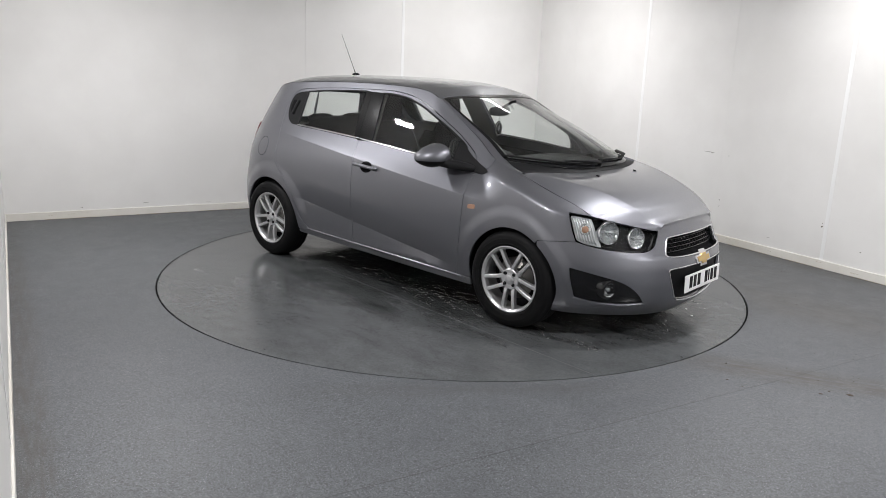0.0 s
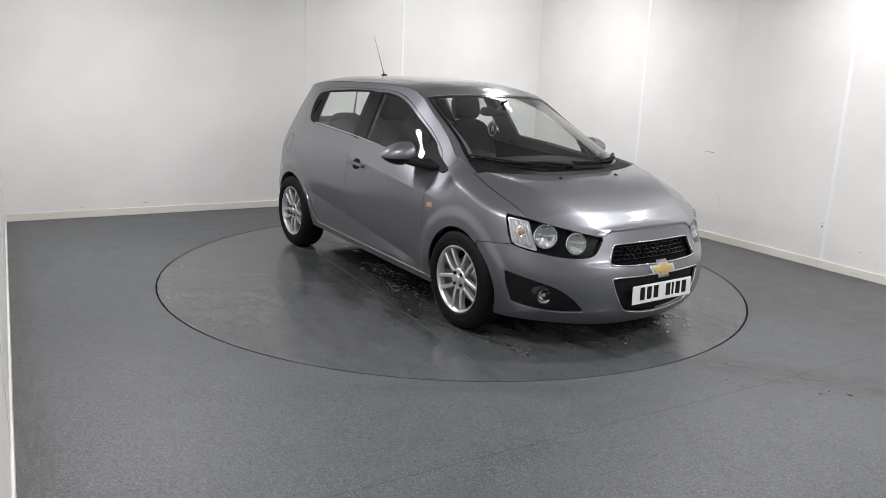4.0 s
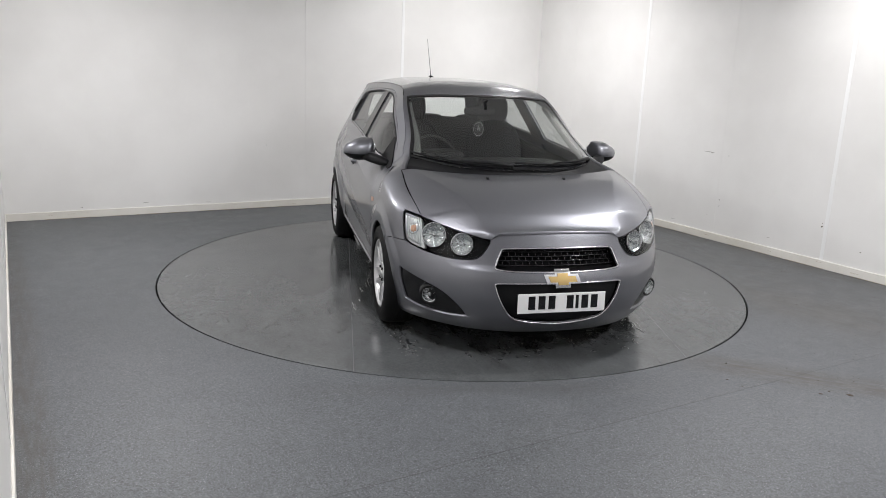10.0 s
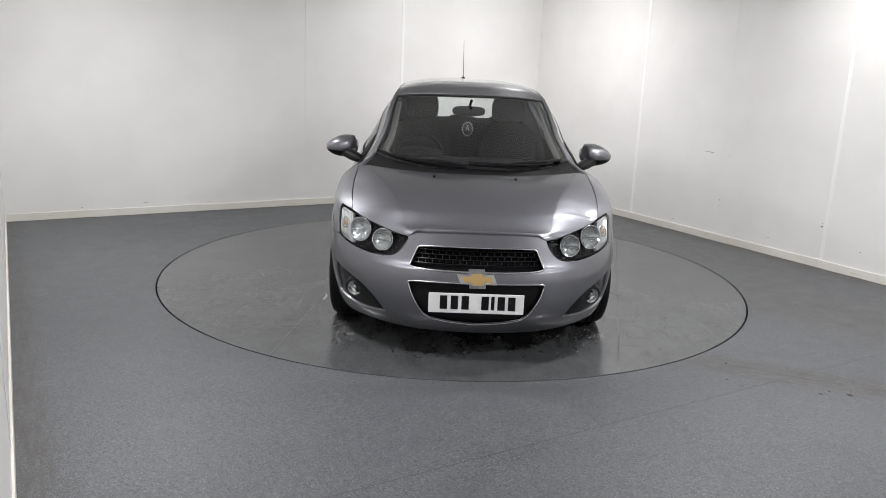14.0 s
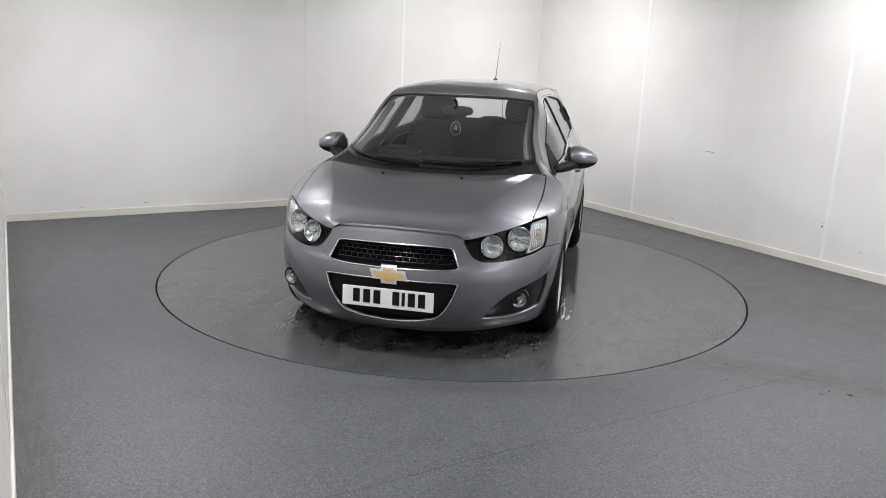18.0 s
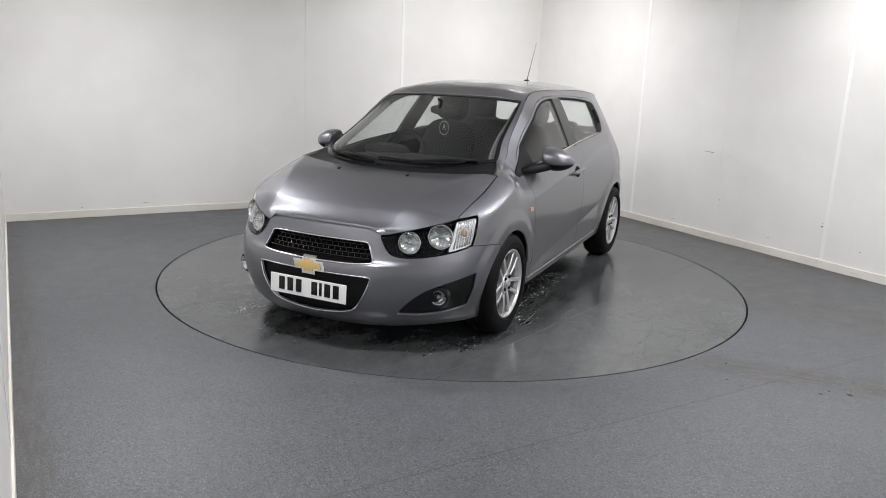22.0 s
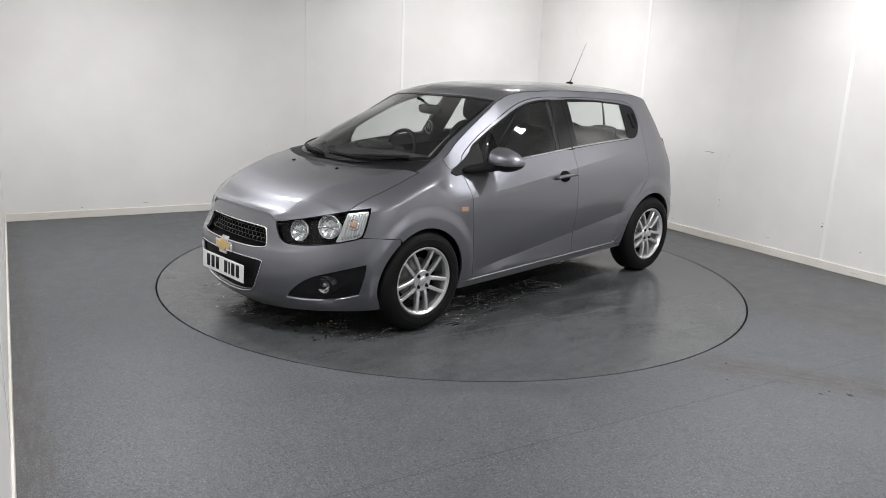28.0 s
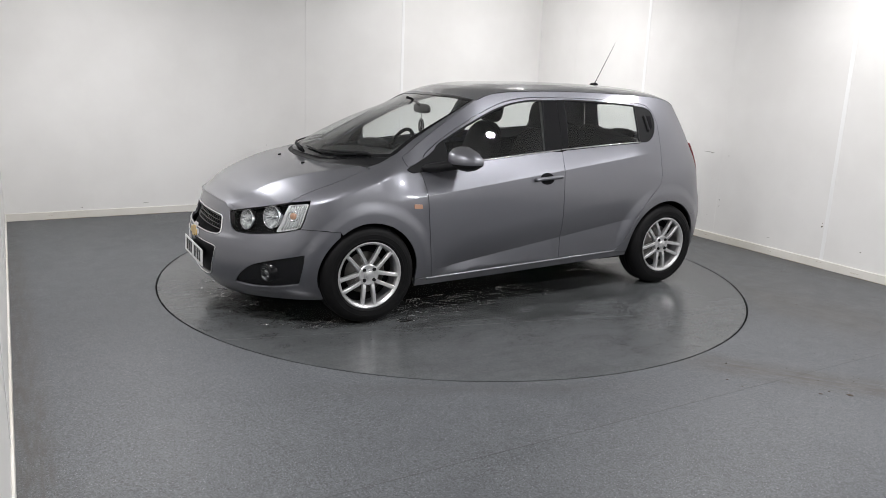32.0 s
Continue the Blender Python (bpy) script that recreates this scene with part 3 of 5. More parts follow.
def floor_ring():
    """The floor with a round hole for the turntable."""
    bm = bmesh.new()
    n = 192
    inner = [bm.verts.new((RADIUS * math.cos(2 * math.pi * k / n), RADIUS * math.sin(2 * math.pi * k / n), 0)) for k in range(n)]
    low = [bm.verts.new((v.co.x, v.co.y, -0.05)) for v in inner]
    outer = []
    for v in inner:
        d = v.co.normalized()
        s = min(((WALL_R + 0.1) if d.x > 0 else (WALL_L - 0.1)) / d.x if abs(d.x) > 1e-6 else 99, ((WALL_B + 0.1) if d.y > 0 else (WALL_F - 0.1)) / d.y if abs(d.y) > 1e-6 else 99)
        outer.append(bm.verts.new(d * s))
    for k in range(n):
        j = (k + 1) % n
        bm.faces.new((inner[k], outer[k], outer[j], inner[j]))
        bm.faces.new((low[k], inner[k], inner[j], low[j]))
    for cx, cy in ((WALL_R + 0.1, WALL_B + 0.1), (WALL_R + 0.1, WALL_F - 0.1), (WALL_L - 0.1, WALL_B + 0.1), (WALL_L - 0.1, WALL_F - 0.1)):
        on_x = [v for v in outer if abs(v.co.x - cx) < 1e-5]
        on_y = [v for v in outer if abs(v.co.y - cy) < 1e-5]
        a = min(on_x, key=lambda v: abs(v.co.y - cy))
        b = min(on_y, key=lambda v: abs(v.co.x - cx))
        if a is not b:
            bm.faces.new((a, b, bm.verts.new((cx, cy, 0))))
    bmesh.ops.recalc_face_normals(bm, faces=bm.faces)
    if sum(f.normal.z * f.calc_area() for f in bm.faces) < 0:
        bmesh.ops.reverse_faces(bm, faces=bm.faces)
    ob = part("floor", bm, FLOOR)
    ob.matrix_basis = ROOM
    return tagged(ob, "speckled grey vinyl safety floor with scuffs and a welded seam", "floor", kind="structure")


floor_ring()
bm = bmesh.new()
lathe(bm, [(0.001, -0.05), (RADIUS + 0.04, -0.05)], Matrix.Rotation(radians(-90), 4, "Y"), 96)
tagged(part("pit", bm, PIT), "dark gap round the turntable", "floor", kind="structure")

bm = bmesh.new()
lathe(bm, [(0.001, 0.0), (1.0, 0.0), (RADIUS - 0.013, 0.0), (RADIUS - 0.012, -0.003), (RADIUS - 0.012, -0.045)], Matrix.Rotation(radians(-90), 4, "Y"), 192)
bmesh.ops.recalc_face_normals(bm, faces=bm.faces)
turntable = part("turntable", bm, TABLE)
# a near-black ring added inside the gap, its colour stands for the shade there
bm = bmesh.new()
lathe(bm, [(RADIUS - 0.0115, -0.016), (RADIUS - 0.0005, -0.016)], Matrix.Rotation(radians(-90), 4, "Y"), 192)
tagged(part("gap_shade", bm, PIT), "near-black ring added for the shade in the gap round the turntable", "seal", kind="structure")
tagged(turntable, "round grey vinyl-topped turntable, wet with puddles under the car", "turntable")


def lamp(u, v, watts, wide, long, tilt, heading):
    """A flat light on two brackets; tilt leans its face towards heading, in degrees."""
    base = new("ceiling_and_fill_light")
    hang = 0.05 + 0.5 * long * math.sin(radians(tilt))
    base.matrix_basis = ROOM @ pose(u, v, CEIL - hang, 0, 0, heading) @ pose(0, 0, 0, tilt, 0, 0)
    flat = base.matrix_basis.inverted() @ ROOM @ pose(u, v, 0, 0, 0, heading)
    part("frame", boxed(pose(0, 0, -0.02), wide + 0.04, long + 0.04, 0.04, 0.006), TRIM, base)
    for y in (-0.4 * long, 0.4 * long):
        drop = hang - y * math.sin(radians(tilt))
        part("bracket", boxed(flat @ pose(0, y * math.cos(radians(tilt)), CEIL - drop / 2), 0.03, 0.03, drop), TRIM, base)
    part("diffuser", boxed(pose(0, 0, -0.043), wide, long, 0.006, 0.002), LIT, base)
    tagged(base, "flat white LED light under the ceiling, lit; three of six are added fill", "ceiling light", "booth lights")
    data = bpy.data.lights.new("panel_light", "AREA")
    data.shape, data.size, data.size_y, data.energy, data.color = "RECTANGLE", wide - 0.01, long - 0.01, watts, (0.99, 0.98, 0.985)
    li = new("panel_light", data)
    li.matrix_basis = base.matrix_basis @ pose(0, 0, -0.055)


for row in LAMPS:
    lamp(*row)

# welded seams of the vinyl: one in the floor, two on the turntable
seam = part("floor_seam", boxed(pose(0.0, -2.70, -0.002), WALL_R - WALL_L - 0.03, 0.003, 0.005), SEAM)
seam.matrix_basis = ROOM
tagged(seam, "thin dark welded seam in the vinyl floor", "floor seam", kind="structure")
for y0, y1 in ((1.09, 0.86), (-0.99, -1.11)):
    a, b = Vector((1.0, y0 + 0.04, 0)), Vector((2.0, y1 + 0.04, 0))
    d = (b - a).normalized()
    at = lambda side: (-(a.dot(d)) + side * math.sqrt(max(a.dot(d) ** 2 - a.dot(a) + (RADIUS - 0.012) ** 2, 0)))
    p, q = a + d * at(-1), a + d * at(1)
    mid_pt = (p + q) / 2
    part("weld_seam", boxed(pose(mid_pt.x, mid_pt.y, -0.002, 0, 0, math.degrees(math.atan2(d.y, d.x))), (q - p).length, 0.003, 0.005), SEAM, turntable)


def puddle(x, y, lx, ly, seed):
    """A flat film of water with a domed, ragged rim."""
    rnd = random.Random(seed)
    n = 18
    wob = [rnd.uniform(0.35, 1.35) for _ in range(n)]
    bm = bmesh.new()
    rings = []
    for f, h in ((1.0, 0.0003), (0.92, 0.0012), (0.72, 0.0018), (0.3, 0.0020)):
        ring = []
        for k in range(n):
            w = (wob[k] * 2 + wob[k - 1] + wob[(k + 1) % n]) / 4
            a = 2 * math.pi * k / n
            ring.append(bm.verts.new((x + f * w * lx * math.cos(a), y + f * w * ly * math.sin(a), h)))
        rings.append(ring)
    for p, q in zip(rings, rings[1:]):
        for k in range(n):
            bm.faces.new((p[k], p[(k + 1) % n], q[(k + 1) % n], q[k]))
    bm.faces.new(rings[-1])
    part("puddle", bm, WATER, turntable, "", True)


rnd = random.Random(7)
for k in range(150):
    s = 1 if k % 2 else -1
    x = rnd.uniform(-0.35, 1.05)
    y = s * rnd.uniform(0.48, 0.72 + 0.28 * max(0.0, min(1.0, x)))
    size = rnd.uniform(0.25, 1.0) ** 2
    puddle(x - 0.109, y + 0.074, 0.012 + 0.075 * size, 0.005 + 0.013 * size, k)
for k, (x, y) in enumerate(((-0.88, 0.28), (-0.97, 0.33), (-0.80, 0.30), (-1.0, -0.46), (-0.8, -0.47), (1.88, -0.25), (1.92, 0.05), (1.95, -0.1), (1.84, 0.12), (2.0, 0.3), (1.9, 0.42), (2.05, -0.3))):
    puddle(x - 0.109, y + 0.074, 0.05 if x < 0 else 0.012, 0.02, 100 + k)


def water_drops():
    """Beads and threads of water that stand on the film beside the sills and under the nose."""
    rnd = random.Random(23)
    bm = bmesh.new()
    spots = []
    for s in (-1, 1):
        spots += [(rnd.uniform(-0.45, 1.0), s * rnd.uniform(0.50, 0.80)) for _ in range(30)]
        spots += [(rnd.uniform(1.45, 1.98), s * rnd.uniform(0.25, 0.80)) for _ in range(11)]
    spots += [(rnd.uniform(1.75, 2.05), rnd.uniform(-0.3, 0.3)) for _ in range(7)]
    for cx, cy in spots:
        for _ in range(rnd.randint(4, 11)):
            x, y = cx + rnd.gauss(0, 0.055) - 0.109, cy + rnd.gauss(0, 0.022) + 0.074
            lx = rnd.uniform(0.004, 0.016) * (2.6 if rnd.random() < 0.25 else 1.0)
            ly = rnd.uniform(0.003, 0.009)
            ang, n = rnd.gauss(0, 0.5), 9
            c, d = math.cos(ang), math.sin(ang)
            wob = [rnd.uniform(0.7, 1.25) for _ in range(n)]
            rings = []
            for f, h in ((1.0, 0.0002), (0.80, 0.0017), (0.42, 0.0029)):
                ring = []
                for k in range(n):
                    px, py = f * wob[k] * lx * math.cos(2 * math.pi * k / n), f * wob[k] * ly * math.sin(2 * math.pi * k / n)
                    ring.append(bm.verts.new((x + px * c - py * d, y + px * d + py * c, h)))
                rings.append(ring)
            for p, q in zip(rings, rings[1:]):
                for k in range(n):
                    bm.faces.new((p[k], p[(k + 1) % n], q[(k + 1) % n], q[k]))
            bm.faces.new(rings[-1])
    tagged(part("standing_water", bm, WATER, turntable, "", True), "standing beads of clear water", kind="stuff")


water_drops()


# scuffs and knocks on the cladding and dirt along the skirting
GRIME = material("grey_scuff", (0.42, 0.41, 0.39), 0.6)
DIRT = material("brown_dirt", (0.060, 0.046, 0.034), 0.8)
STAIN = material("skirting_stain", (0.40, 0.33, 0.24), 0.7)


def scuff(wall, along_u, a, z, wide, high, mat):
    n = 10
    bm = bmesh.new()
    rnd = random.Random(int(a * 1000) + int(z * 777))
    ring = []
    for k in range(n):
        f = rnd.uniform(0.55, 1.0)
        c, d = a + f * wide / 2 * math.cos(2 * math.pi * k / n), z + f * high / 2 * math.sin(2 * math.pi * k / n)
        ring.append(((c, WALL_B - 0.0006, d) if along_u else (WALL_R - 0.0006, c, d)))
    front = [bm.verts.new(v) for v in ring]
    back = [bm.verts.new((x, y + 0.0005, zz) if along_u else (x + 0.0005, y, zz)) for x, y, zz in ring]
    bm.faces.new(front)
    for k in range(n):
        bm.faces.new((front[k], front[(k + 1) % n], back[(k + 1) % n], back[k]))
    part("scuff", bm, mat, wall)


for a, z, w, h, m in ((0.22, 0.885, 0.14, 0.010, GRIME), (0.17, 0.880, 0.05, 0.014, GRIME), (-0.03, 0.87, 0.012, 0.012, GRIME), (0.02, 0.42, 0.012, 0.016, DIRT), (0.015, 0.36, 0.010, 0.014, DIRT),
                      (-1.12, 0.37, 0.020, 0.018, DIRT), (-1.12, 0.40, 0.012, 0.010, DIRT), (0.15, 0.25, 0.010, 0.010, GRIME), (1.22, 0.52, 0.014, 0.014, GRIME), (-0.6, 0.16, 0.05, 0.006, GRIME), (0.6, 0.12, 0.08, 0.005, GRIME), (-1.5, 0.22, 0.012, 0.012, DIRT)):
    scuff(right_wall, False, a, z, w, h, m)
for a, z, w, h, m in ((-1.85, 0.12, 0.07, 0.008, GRIME), (-0.55, 0.70, 0.014, 0.012, GRIME), (-2.45, 0.10, 0.03, 0.006, DIRT), (-1.2, 0.095, 0.06, 0.006, GRIME)):
    scuff(back_wall, True, a, z, w, h, m)
rnd = random.Random(3)
for wall, along_u in ((right_wall, False), (back_wall, True)):
    bm = bmesh.new()
    for k in range(46):
        t, w = rnd.uniform(-2.8, 2.8), rnd.uniform(0.03, 0.30)
        z, h = (0.0022, 0.0035) if k % 4 else (rnd.uniform(0.01, 0.06), 0.0016)
        if k % 4 == 0:
            w *= 0.25
        if along_u:
            box(bm, pose(t, WALL_B - 0.0122, z), w, 0.001, h)
        else:
            box(bm, pose(WALL_R - 0.0122, t, z), 0.001, w, h)
    part("skirting_stain", bm, STAIN, wall)
# flakes of dry mud on the floor
bm = bmesh.new()
spots = [(1.9, -1.81, 0.012), (0.55, -2.92, 0.014), (0.68, -3.0, 0.020), (0.62, -2.92, 0.008), (0.24, -2.57, 0.008), (0.24, -2.67, 0.007)]
spots += [(rnd.uniform(0.2, 3.0), rnd.uniform(-3.2, -1.6), rnd.uniform(0.002, 0.005)) for _ in range(70)] + [(rnd.uniform(2.4, 3.1), rnd.uniform(-2, 2.6), rnd.uniform(0.002, 0.006)) for _ in range(40)]
for x, y, sz in spots:
    geo = bmesh.ops.create_icosphere(bm, subdivisions=1, radius=1.0, matrix=pose(x, y, 0.001, 0, 0, rnd.uniform(0, 180)) @ Matrix.Diagonal((sz, sz * rnd.uniform(0.4, 0.8), 0.0022, 1)))
ob = part("floor_debris", bm, DIRT)
ob.matrix_basis = ROOM
tagged(ob, "crumbs of dry brown mud scattered on the floor", "debris", kind="stuff")


# ======== the car ========
car = new("hatchback_car")
tagged(car, "grey metallic five-door hatchback car on the turntable", "car")
BOTH = (False, True)

# outlines shared by neighbours, in (u, z)
DOOR_FRONT = run((0.800, 0.250), (0.822, 0.40), (0.850, 0.65), (0.862, 0.80), (0.868, 0.940))
DOOR_SPLIT = run((-0.250, 0.286), (-0.246, 0.50), (-0.238, 0.72), (-0.240, 0.87), (-0.262, 1.0), (-0.292, 1.15), (-0.338, 1.425))
DOOR_TOP_F = run((-0.338, 1.425), (-0.1, 1.422), (0.12, 1.390), (0.34, 1.315), (0.56, 1.206), (0.70, 1.122), (0.80, 1.055), (0.845, 1.01), (0.945, 0.972))
DOOR_TOP_R = run((-1.262, 1.25), (-1.235, 1.345), (-1.16, 1.388), (-1.0, 1.405), (-0.7, 1.420), (-0.338, 1.425))
DOOR_REAR = run((-0.780, 0.303), (-0.845, 0.355), (-0.905, 0.45), (-0.985, 0.60), (-1.075, 0.705), (-1.165, 0.785), (-1.195, 0.87), (-1.205, 0.96), (-1.235, 1.08), (-1.262, 1.25))
SILL_TOP = run((-0.780, 0.303), (-0.25, 0.286), (0.30, 0.268), (0.800, 0.250))
SILL_TOP_F = [p for p in SILL_TOP if p[0] >= -0.25]
SILL_TOP_R = [p for p in SILL_TOP if p[0] <= -0.25]
WIN_F = run((-0.125, 1.060), (0.2, 1.035), (0.5, 1.008), (0.755, 0.985), n=4) + run((0.755, 0.985), (0.72, 1.085), (0.62, 1.150), (0.45, 1.238), (0.26, 1.320), (0.06, 1.378), (-0.12, 1.400), (-0.215, 1.402)) + run((-0.215, 1.402), (-0.165, 1.22), (-0.125, 1.060), n=4)
WIN_R = run((-1.030, 1.108), (-0.7, 1.092), (-0.325, 1.068), n=4) + run((-0.325, 1.068), (-0.36, 1.20), (-0.405, 1.408), n=4) + run((-0.405, 1.408), (-0.75, 1.398), (-1.075, 1.375), n=4) + run((-1.075, 1.375), (-1.052, 1.24), (-1.030, 1.108), n=4)
PILLAR_F = run((-0.123, 1.058), (-0.163, 1.22), (-0.217, 1.404), n=4) + run((-0.217, 1.404), (-0.334, 1.405), n=2) + run((-0.334, 1.405), (-0.290, 1.15), (-0.274, 1.052), n=4)
PILLAR_R = run((-0.327, 1.066), (-0.362, 1.20), (-0.403, 1.408), n=4)[::-1] + run((-0.327, 1.066), (-0.277, 1.055), n=2) + run((-0.277, 1.055), (-0.293, 1.15), (-0.338, 1.406), n=4)
QUARTER = run((-1.034, 1.108), (-1.056, 1.24), (-1.079, 1.376), n=4) + run((-1.079, 1.376), (-1.17, 1.366), (-1.232, 1.335), (-1.238, 1.25), (-1.19, 1.16), (-1.12, 1.115), (-1.034, 1.108), n=5)
CREASES = [[(float(u), f(u) + d) for u in np.linspace(-1.25, 1.0, 76)] for f in (shoulder_line, scallop_line) for d in (-0.0025, 0.0025)]
CREASES += [[(float(u), f(u) + d) for u in np.linspace(-1.0, 0.82, 61)] for f, d in ((scallop_line, -0.0425), (scallop_line, -0.0375), (shoulder_line, 0.0475), (shoulder_line, 0.0525))]
CREASES += [[(wx + (r0 + d) * math.cos(a), 0.312 + (r0 + d) * math.sin(a)) for a in np.linspace(radians(-20), radians(200), 64)] for wx, r0 in ((1.2625, 0.395), (-1.2625, 0.405)) for d in (-0.006, 0.0, 0.0125, 0.025, 0.05, 0.07, 0.088)]
WING_LAMP = [(0.905, 0.722), (0.962, 0.726), (0.962, 0.754), (0.905, 0.750)]


def edge_run(a, b, n=20, drop=0.0):
    return [(a + (b - a) * k / n, EDGE_Z(a + (b - a) * k / n) - drop) for k in range(n + 1)]


def flank(right):
    """The panels of one side."""
    # front wing
    top_edge = edge_run(0.965, 1.90, 70, 0.0)
    loop = DOOR_FRONT + run((0.868, 0.940), (0.945, 0.972), n=3)[1:] + run((0.945, 0.972), (0.962, 1.0), (0.965, EDGE_Z(0.965)), n=4)[1:] + top_edge[1:]
    loop += run((1.90, LAMP_TOP(1.90) + 0.001), (1.83, 0.786), (1.752, 0.795), n=4) + run((1.752, 0.795), (1.748, 0.70), (1.760, 0.628), n=4)[1:] + run((1.760, 0.628), (1.60, 0.618), (1.478, 0.606), n=4)[1:]
    loop += arch(1.2625, 0.338, 54, 185) + [(0.925, 0.248)]
    wing = panel("front_wing", loop, wrap, PAINT, car, right=right, step=(0.015, 0.011), creases=CREASES)
    panel("indicator", rounded(WING_LAMP, 0.008), wrap, ORANGE, wing, right=right, lift=0.004, gap=0, flange=0.01, step=(0.02, 0.02), label="small orange side indicator lens")
    # front door
    loop = SILL_TOP_F + DOOR_FRONT[1:] + run((0.868, 0.940), (0.945, 0.972), n=3)[1:] + DOOR_TOP_F[::-1][1:] + DOOR_SPLIT[::-1][1:]
    door = panel("front_door", loop, wrap, PAINT, car, holes=[WIN_F], right=right, step=(0.03, 0.02), creases=CREASES)
    panel("window", inset(clean(WIN_F), -0.008), wrap, GLASS, door, right=right, lift=-0.006, gap=0, flange=0.004, step=(0.08, 0.06), label="lightly tinted side window")
    panel("pillar_trim", PILLAR_F, wrap, BLACK_PAINT, door, right=right, lift=0.003, gap=0, flange=0.008, step=(0.05, 0.05), label="gloss black pillar trim")
    strip("window_strip", run((0.76, 0.978), (0.4, 1.012), (0.0, 1.046), (-0.262, 1.066), n=8), wrap, CHROME, door, 0.012, 0.005, right, label="thin chrome waist strip")
    strip("window_seal", clean(WIN_F), wrap, PLASTIC, door, 0.014, 0.002, right, closed=True)
    # handle: a near-black plate that paints the shade of its recess, and a bar
    hx, hz = -0.085, 0.878
    dish = [(hx + 0.062 * math.cos(2 * math.pi * k / 28), hz + 0.040 * math.sin(2 * math.pi * k / 28)) for k in range(28)]
    panel("handle_shade", dish, wrap, DARK, door, right=right, lift=0.0015, gap=0, flange=0.004, step=(0.02, 0.02), label="near-black plate that stands for the shade in the handle recess")
    bar = run((hx + 0.112, hz - 0.006), (hx + 0.05, hz - 0.001), (hx - 0.05, hz + 0.005), (hx - 0.115, hz + 0.008), n=5)
    strip("door_handle", bar, wrap, PAINT, door, 0.026, 0.026, right, 0.012)
    # rear door
    loop = SILL_TOP_R + DOOR_SPLIT[1:] + DOOR_TOP_R[::-1][1:] + DOOR_REAR[::-1][1:]
    door = panel("rear_door", loop, wrap, PAINT, car, holes=[WIN_R, QUARTER], right=right, step=(0.03, 0.02), creases=CREASES)
    panel("window", inset(clean(WIN_R), -0.008), wrap, GLASS, door, right=right, lift=-0.006, gap=0, flange=0.004, step=(0.08, 0.06), label="lightly tinted side window")
    panel("pillar_trim", PILLAR_R, wrap, BLACK_PAINT, door, right=right, lift=0.003, gap=0, flange=0.008, step=(0.05, 0.05), label="gloss black pillar trim")
    panel("quarter_trim", QUARTER, wrap, PLASTIC, door, right=right, lift=-0.004, gap=0, flange=0.006, step=(0.03, 0.03), label="black plastic panel that hides the handle")
    panel("hidden_handle", [(-1.150, 1.185), (-1.200, 1.22), (-1.213, 1.30), (-1.135, 1.30)], wrap, DARK, door, right=right, lift=0.001, gap=0, flange=0.003, step=(0.03, 0.03))
    strip("handle_grip", run((-1.150, 1.190), (-1.148, 1.25), (-1.140, 1.30), n=4), wrap, PLASTIC, door, 0.024, 0.014, right, 0.0)
    strip("window_strip", run((-0.272, 1.068), (-0.6, 1.088), (-1.04, 1.112), n=8), wrap, CHROME, door, 0.012, 0.005, right, label="thin chrome waist strip")
    strip("window_seal", clean(WIN_R), wrap, PLASTIC, door, 0.014, 0.002, right, closed=True)
    # cant rail and rear quarter in one piece
    back = run((-1.70, EDGE_Z(-1.70)), (-1.735, 1.30), (-1.775, 1.15), (-1.81, 0.97), (-1.83, 0.80), (-1.82, 0.66), n=5)
    loop = edge_run(0.965, -1.70, 60) + back[1:] + run((-1.82, 0.66), (-1.72, 0.600), (-1.60, 0.545), n=4)[1:]
    loop += arch(-1.2625, 0.352, 139, 2)
    loop = loop + [(-0.900, 0.28), (-0.82, 0.285)] + DOOR_REAR + DOOR_TOP_R[1:] + DOOR_TOP_F[1:] + run((0.945, 0.972), (0.962, 1.0), (0.965, EDGE_Z(0.965)), n=4)[1:]
    side = panel("body_side", loop, wrap, PAINT, car, right=right, step=(0.025, 0.022), creases=CREASES)
    if right:
        flap = [(-1.405 + 0.078 * math.cos(2 * math.pi * k / 30), 0.912 + 0.078 * math.sin(2 * math.pi * k / 30)) for k in range(30)]
        strip("fuel_flap", flap, wrap, DARK, side, 0.004, 0.0008, right, closed=True, label="round fuel filler flap outline")
    # sill
    loop = [(-0.90, 0.255), (-0.90, 0.278), (-0.82, 0.283)] + SILL_TOP[0:] + [(0.92, 0.246), (0.92, 0.195)] + run((0.92, 0.195), (0.3, 0.212), (-0.9, 0.255), n=8)[1:-1]
    sill = panel("sill", loop, wrap, PAINT, car, right=right, flange=0.03)
    strip("sill_edge", run((-0.80, 0.297), (-0.25, 0.279), (0.30, 0.261), (0.84, 0.243), n=8), wrap, PAINT, sill, 0.016, 0.008, right)
    # rear bumper half and tail lamp
    loop = run((-1.60, 0.545), (-1.72, 0.600), (-1.82, 0.66), n=4) + [(-2.0, 0.665), (-2.3, 0.665), (U_MIN, 0.665), (U_MIN, 0.26)] + run((U_MIN, 0.26), (-2.1, 0.24), (-1.72, 0.20), n=5)[1:]
    loop += arch(-1.2625, 0.352, 198, 139)
    panel("rear_bumper", loop, wrap, PAINT, car, right=right, gap=0.0015)
    loop = run((-1.745, 1.085), (-1.79, 0.98), (-1.83, 0.83), n=4) + run((-1.86, 0.80), (-2.02, 0.80), (-2.05, 0.95), (-1.98, 1.08), n=4)
    lampo = panel("tail_lamp", loop, wrap, RED, car, right=right, lift=0.012, gap=0, flange=0.03, label="red rear lamp cluster")
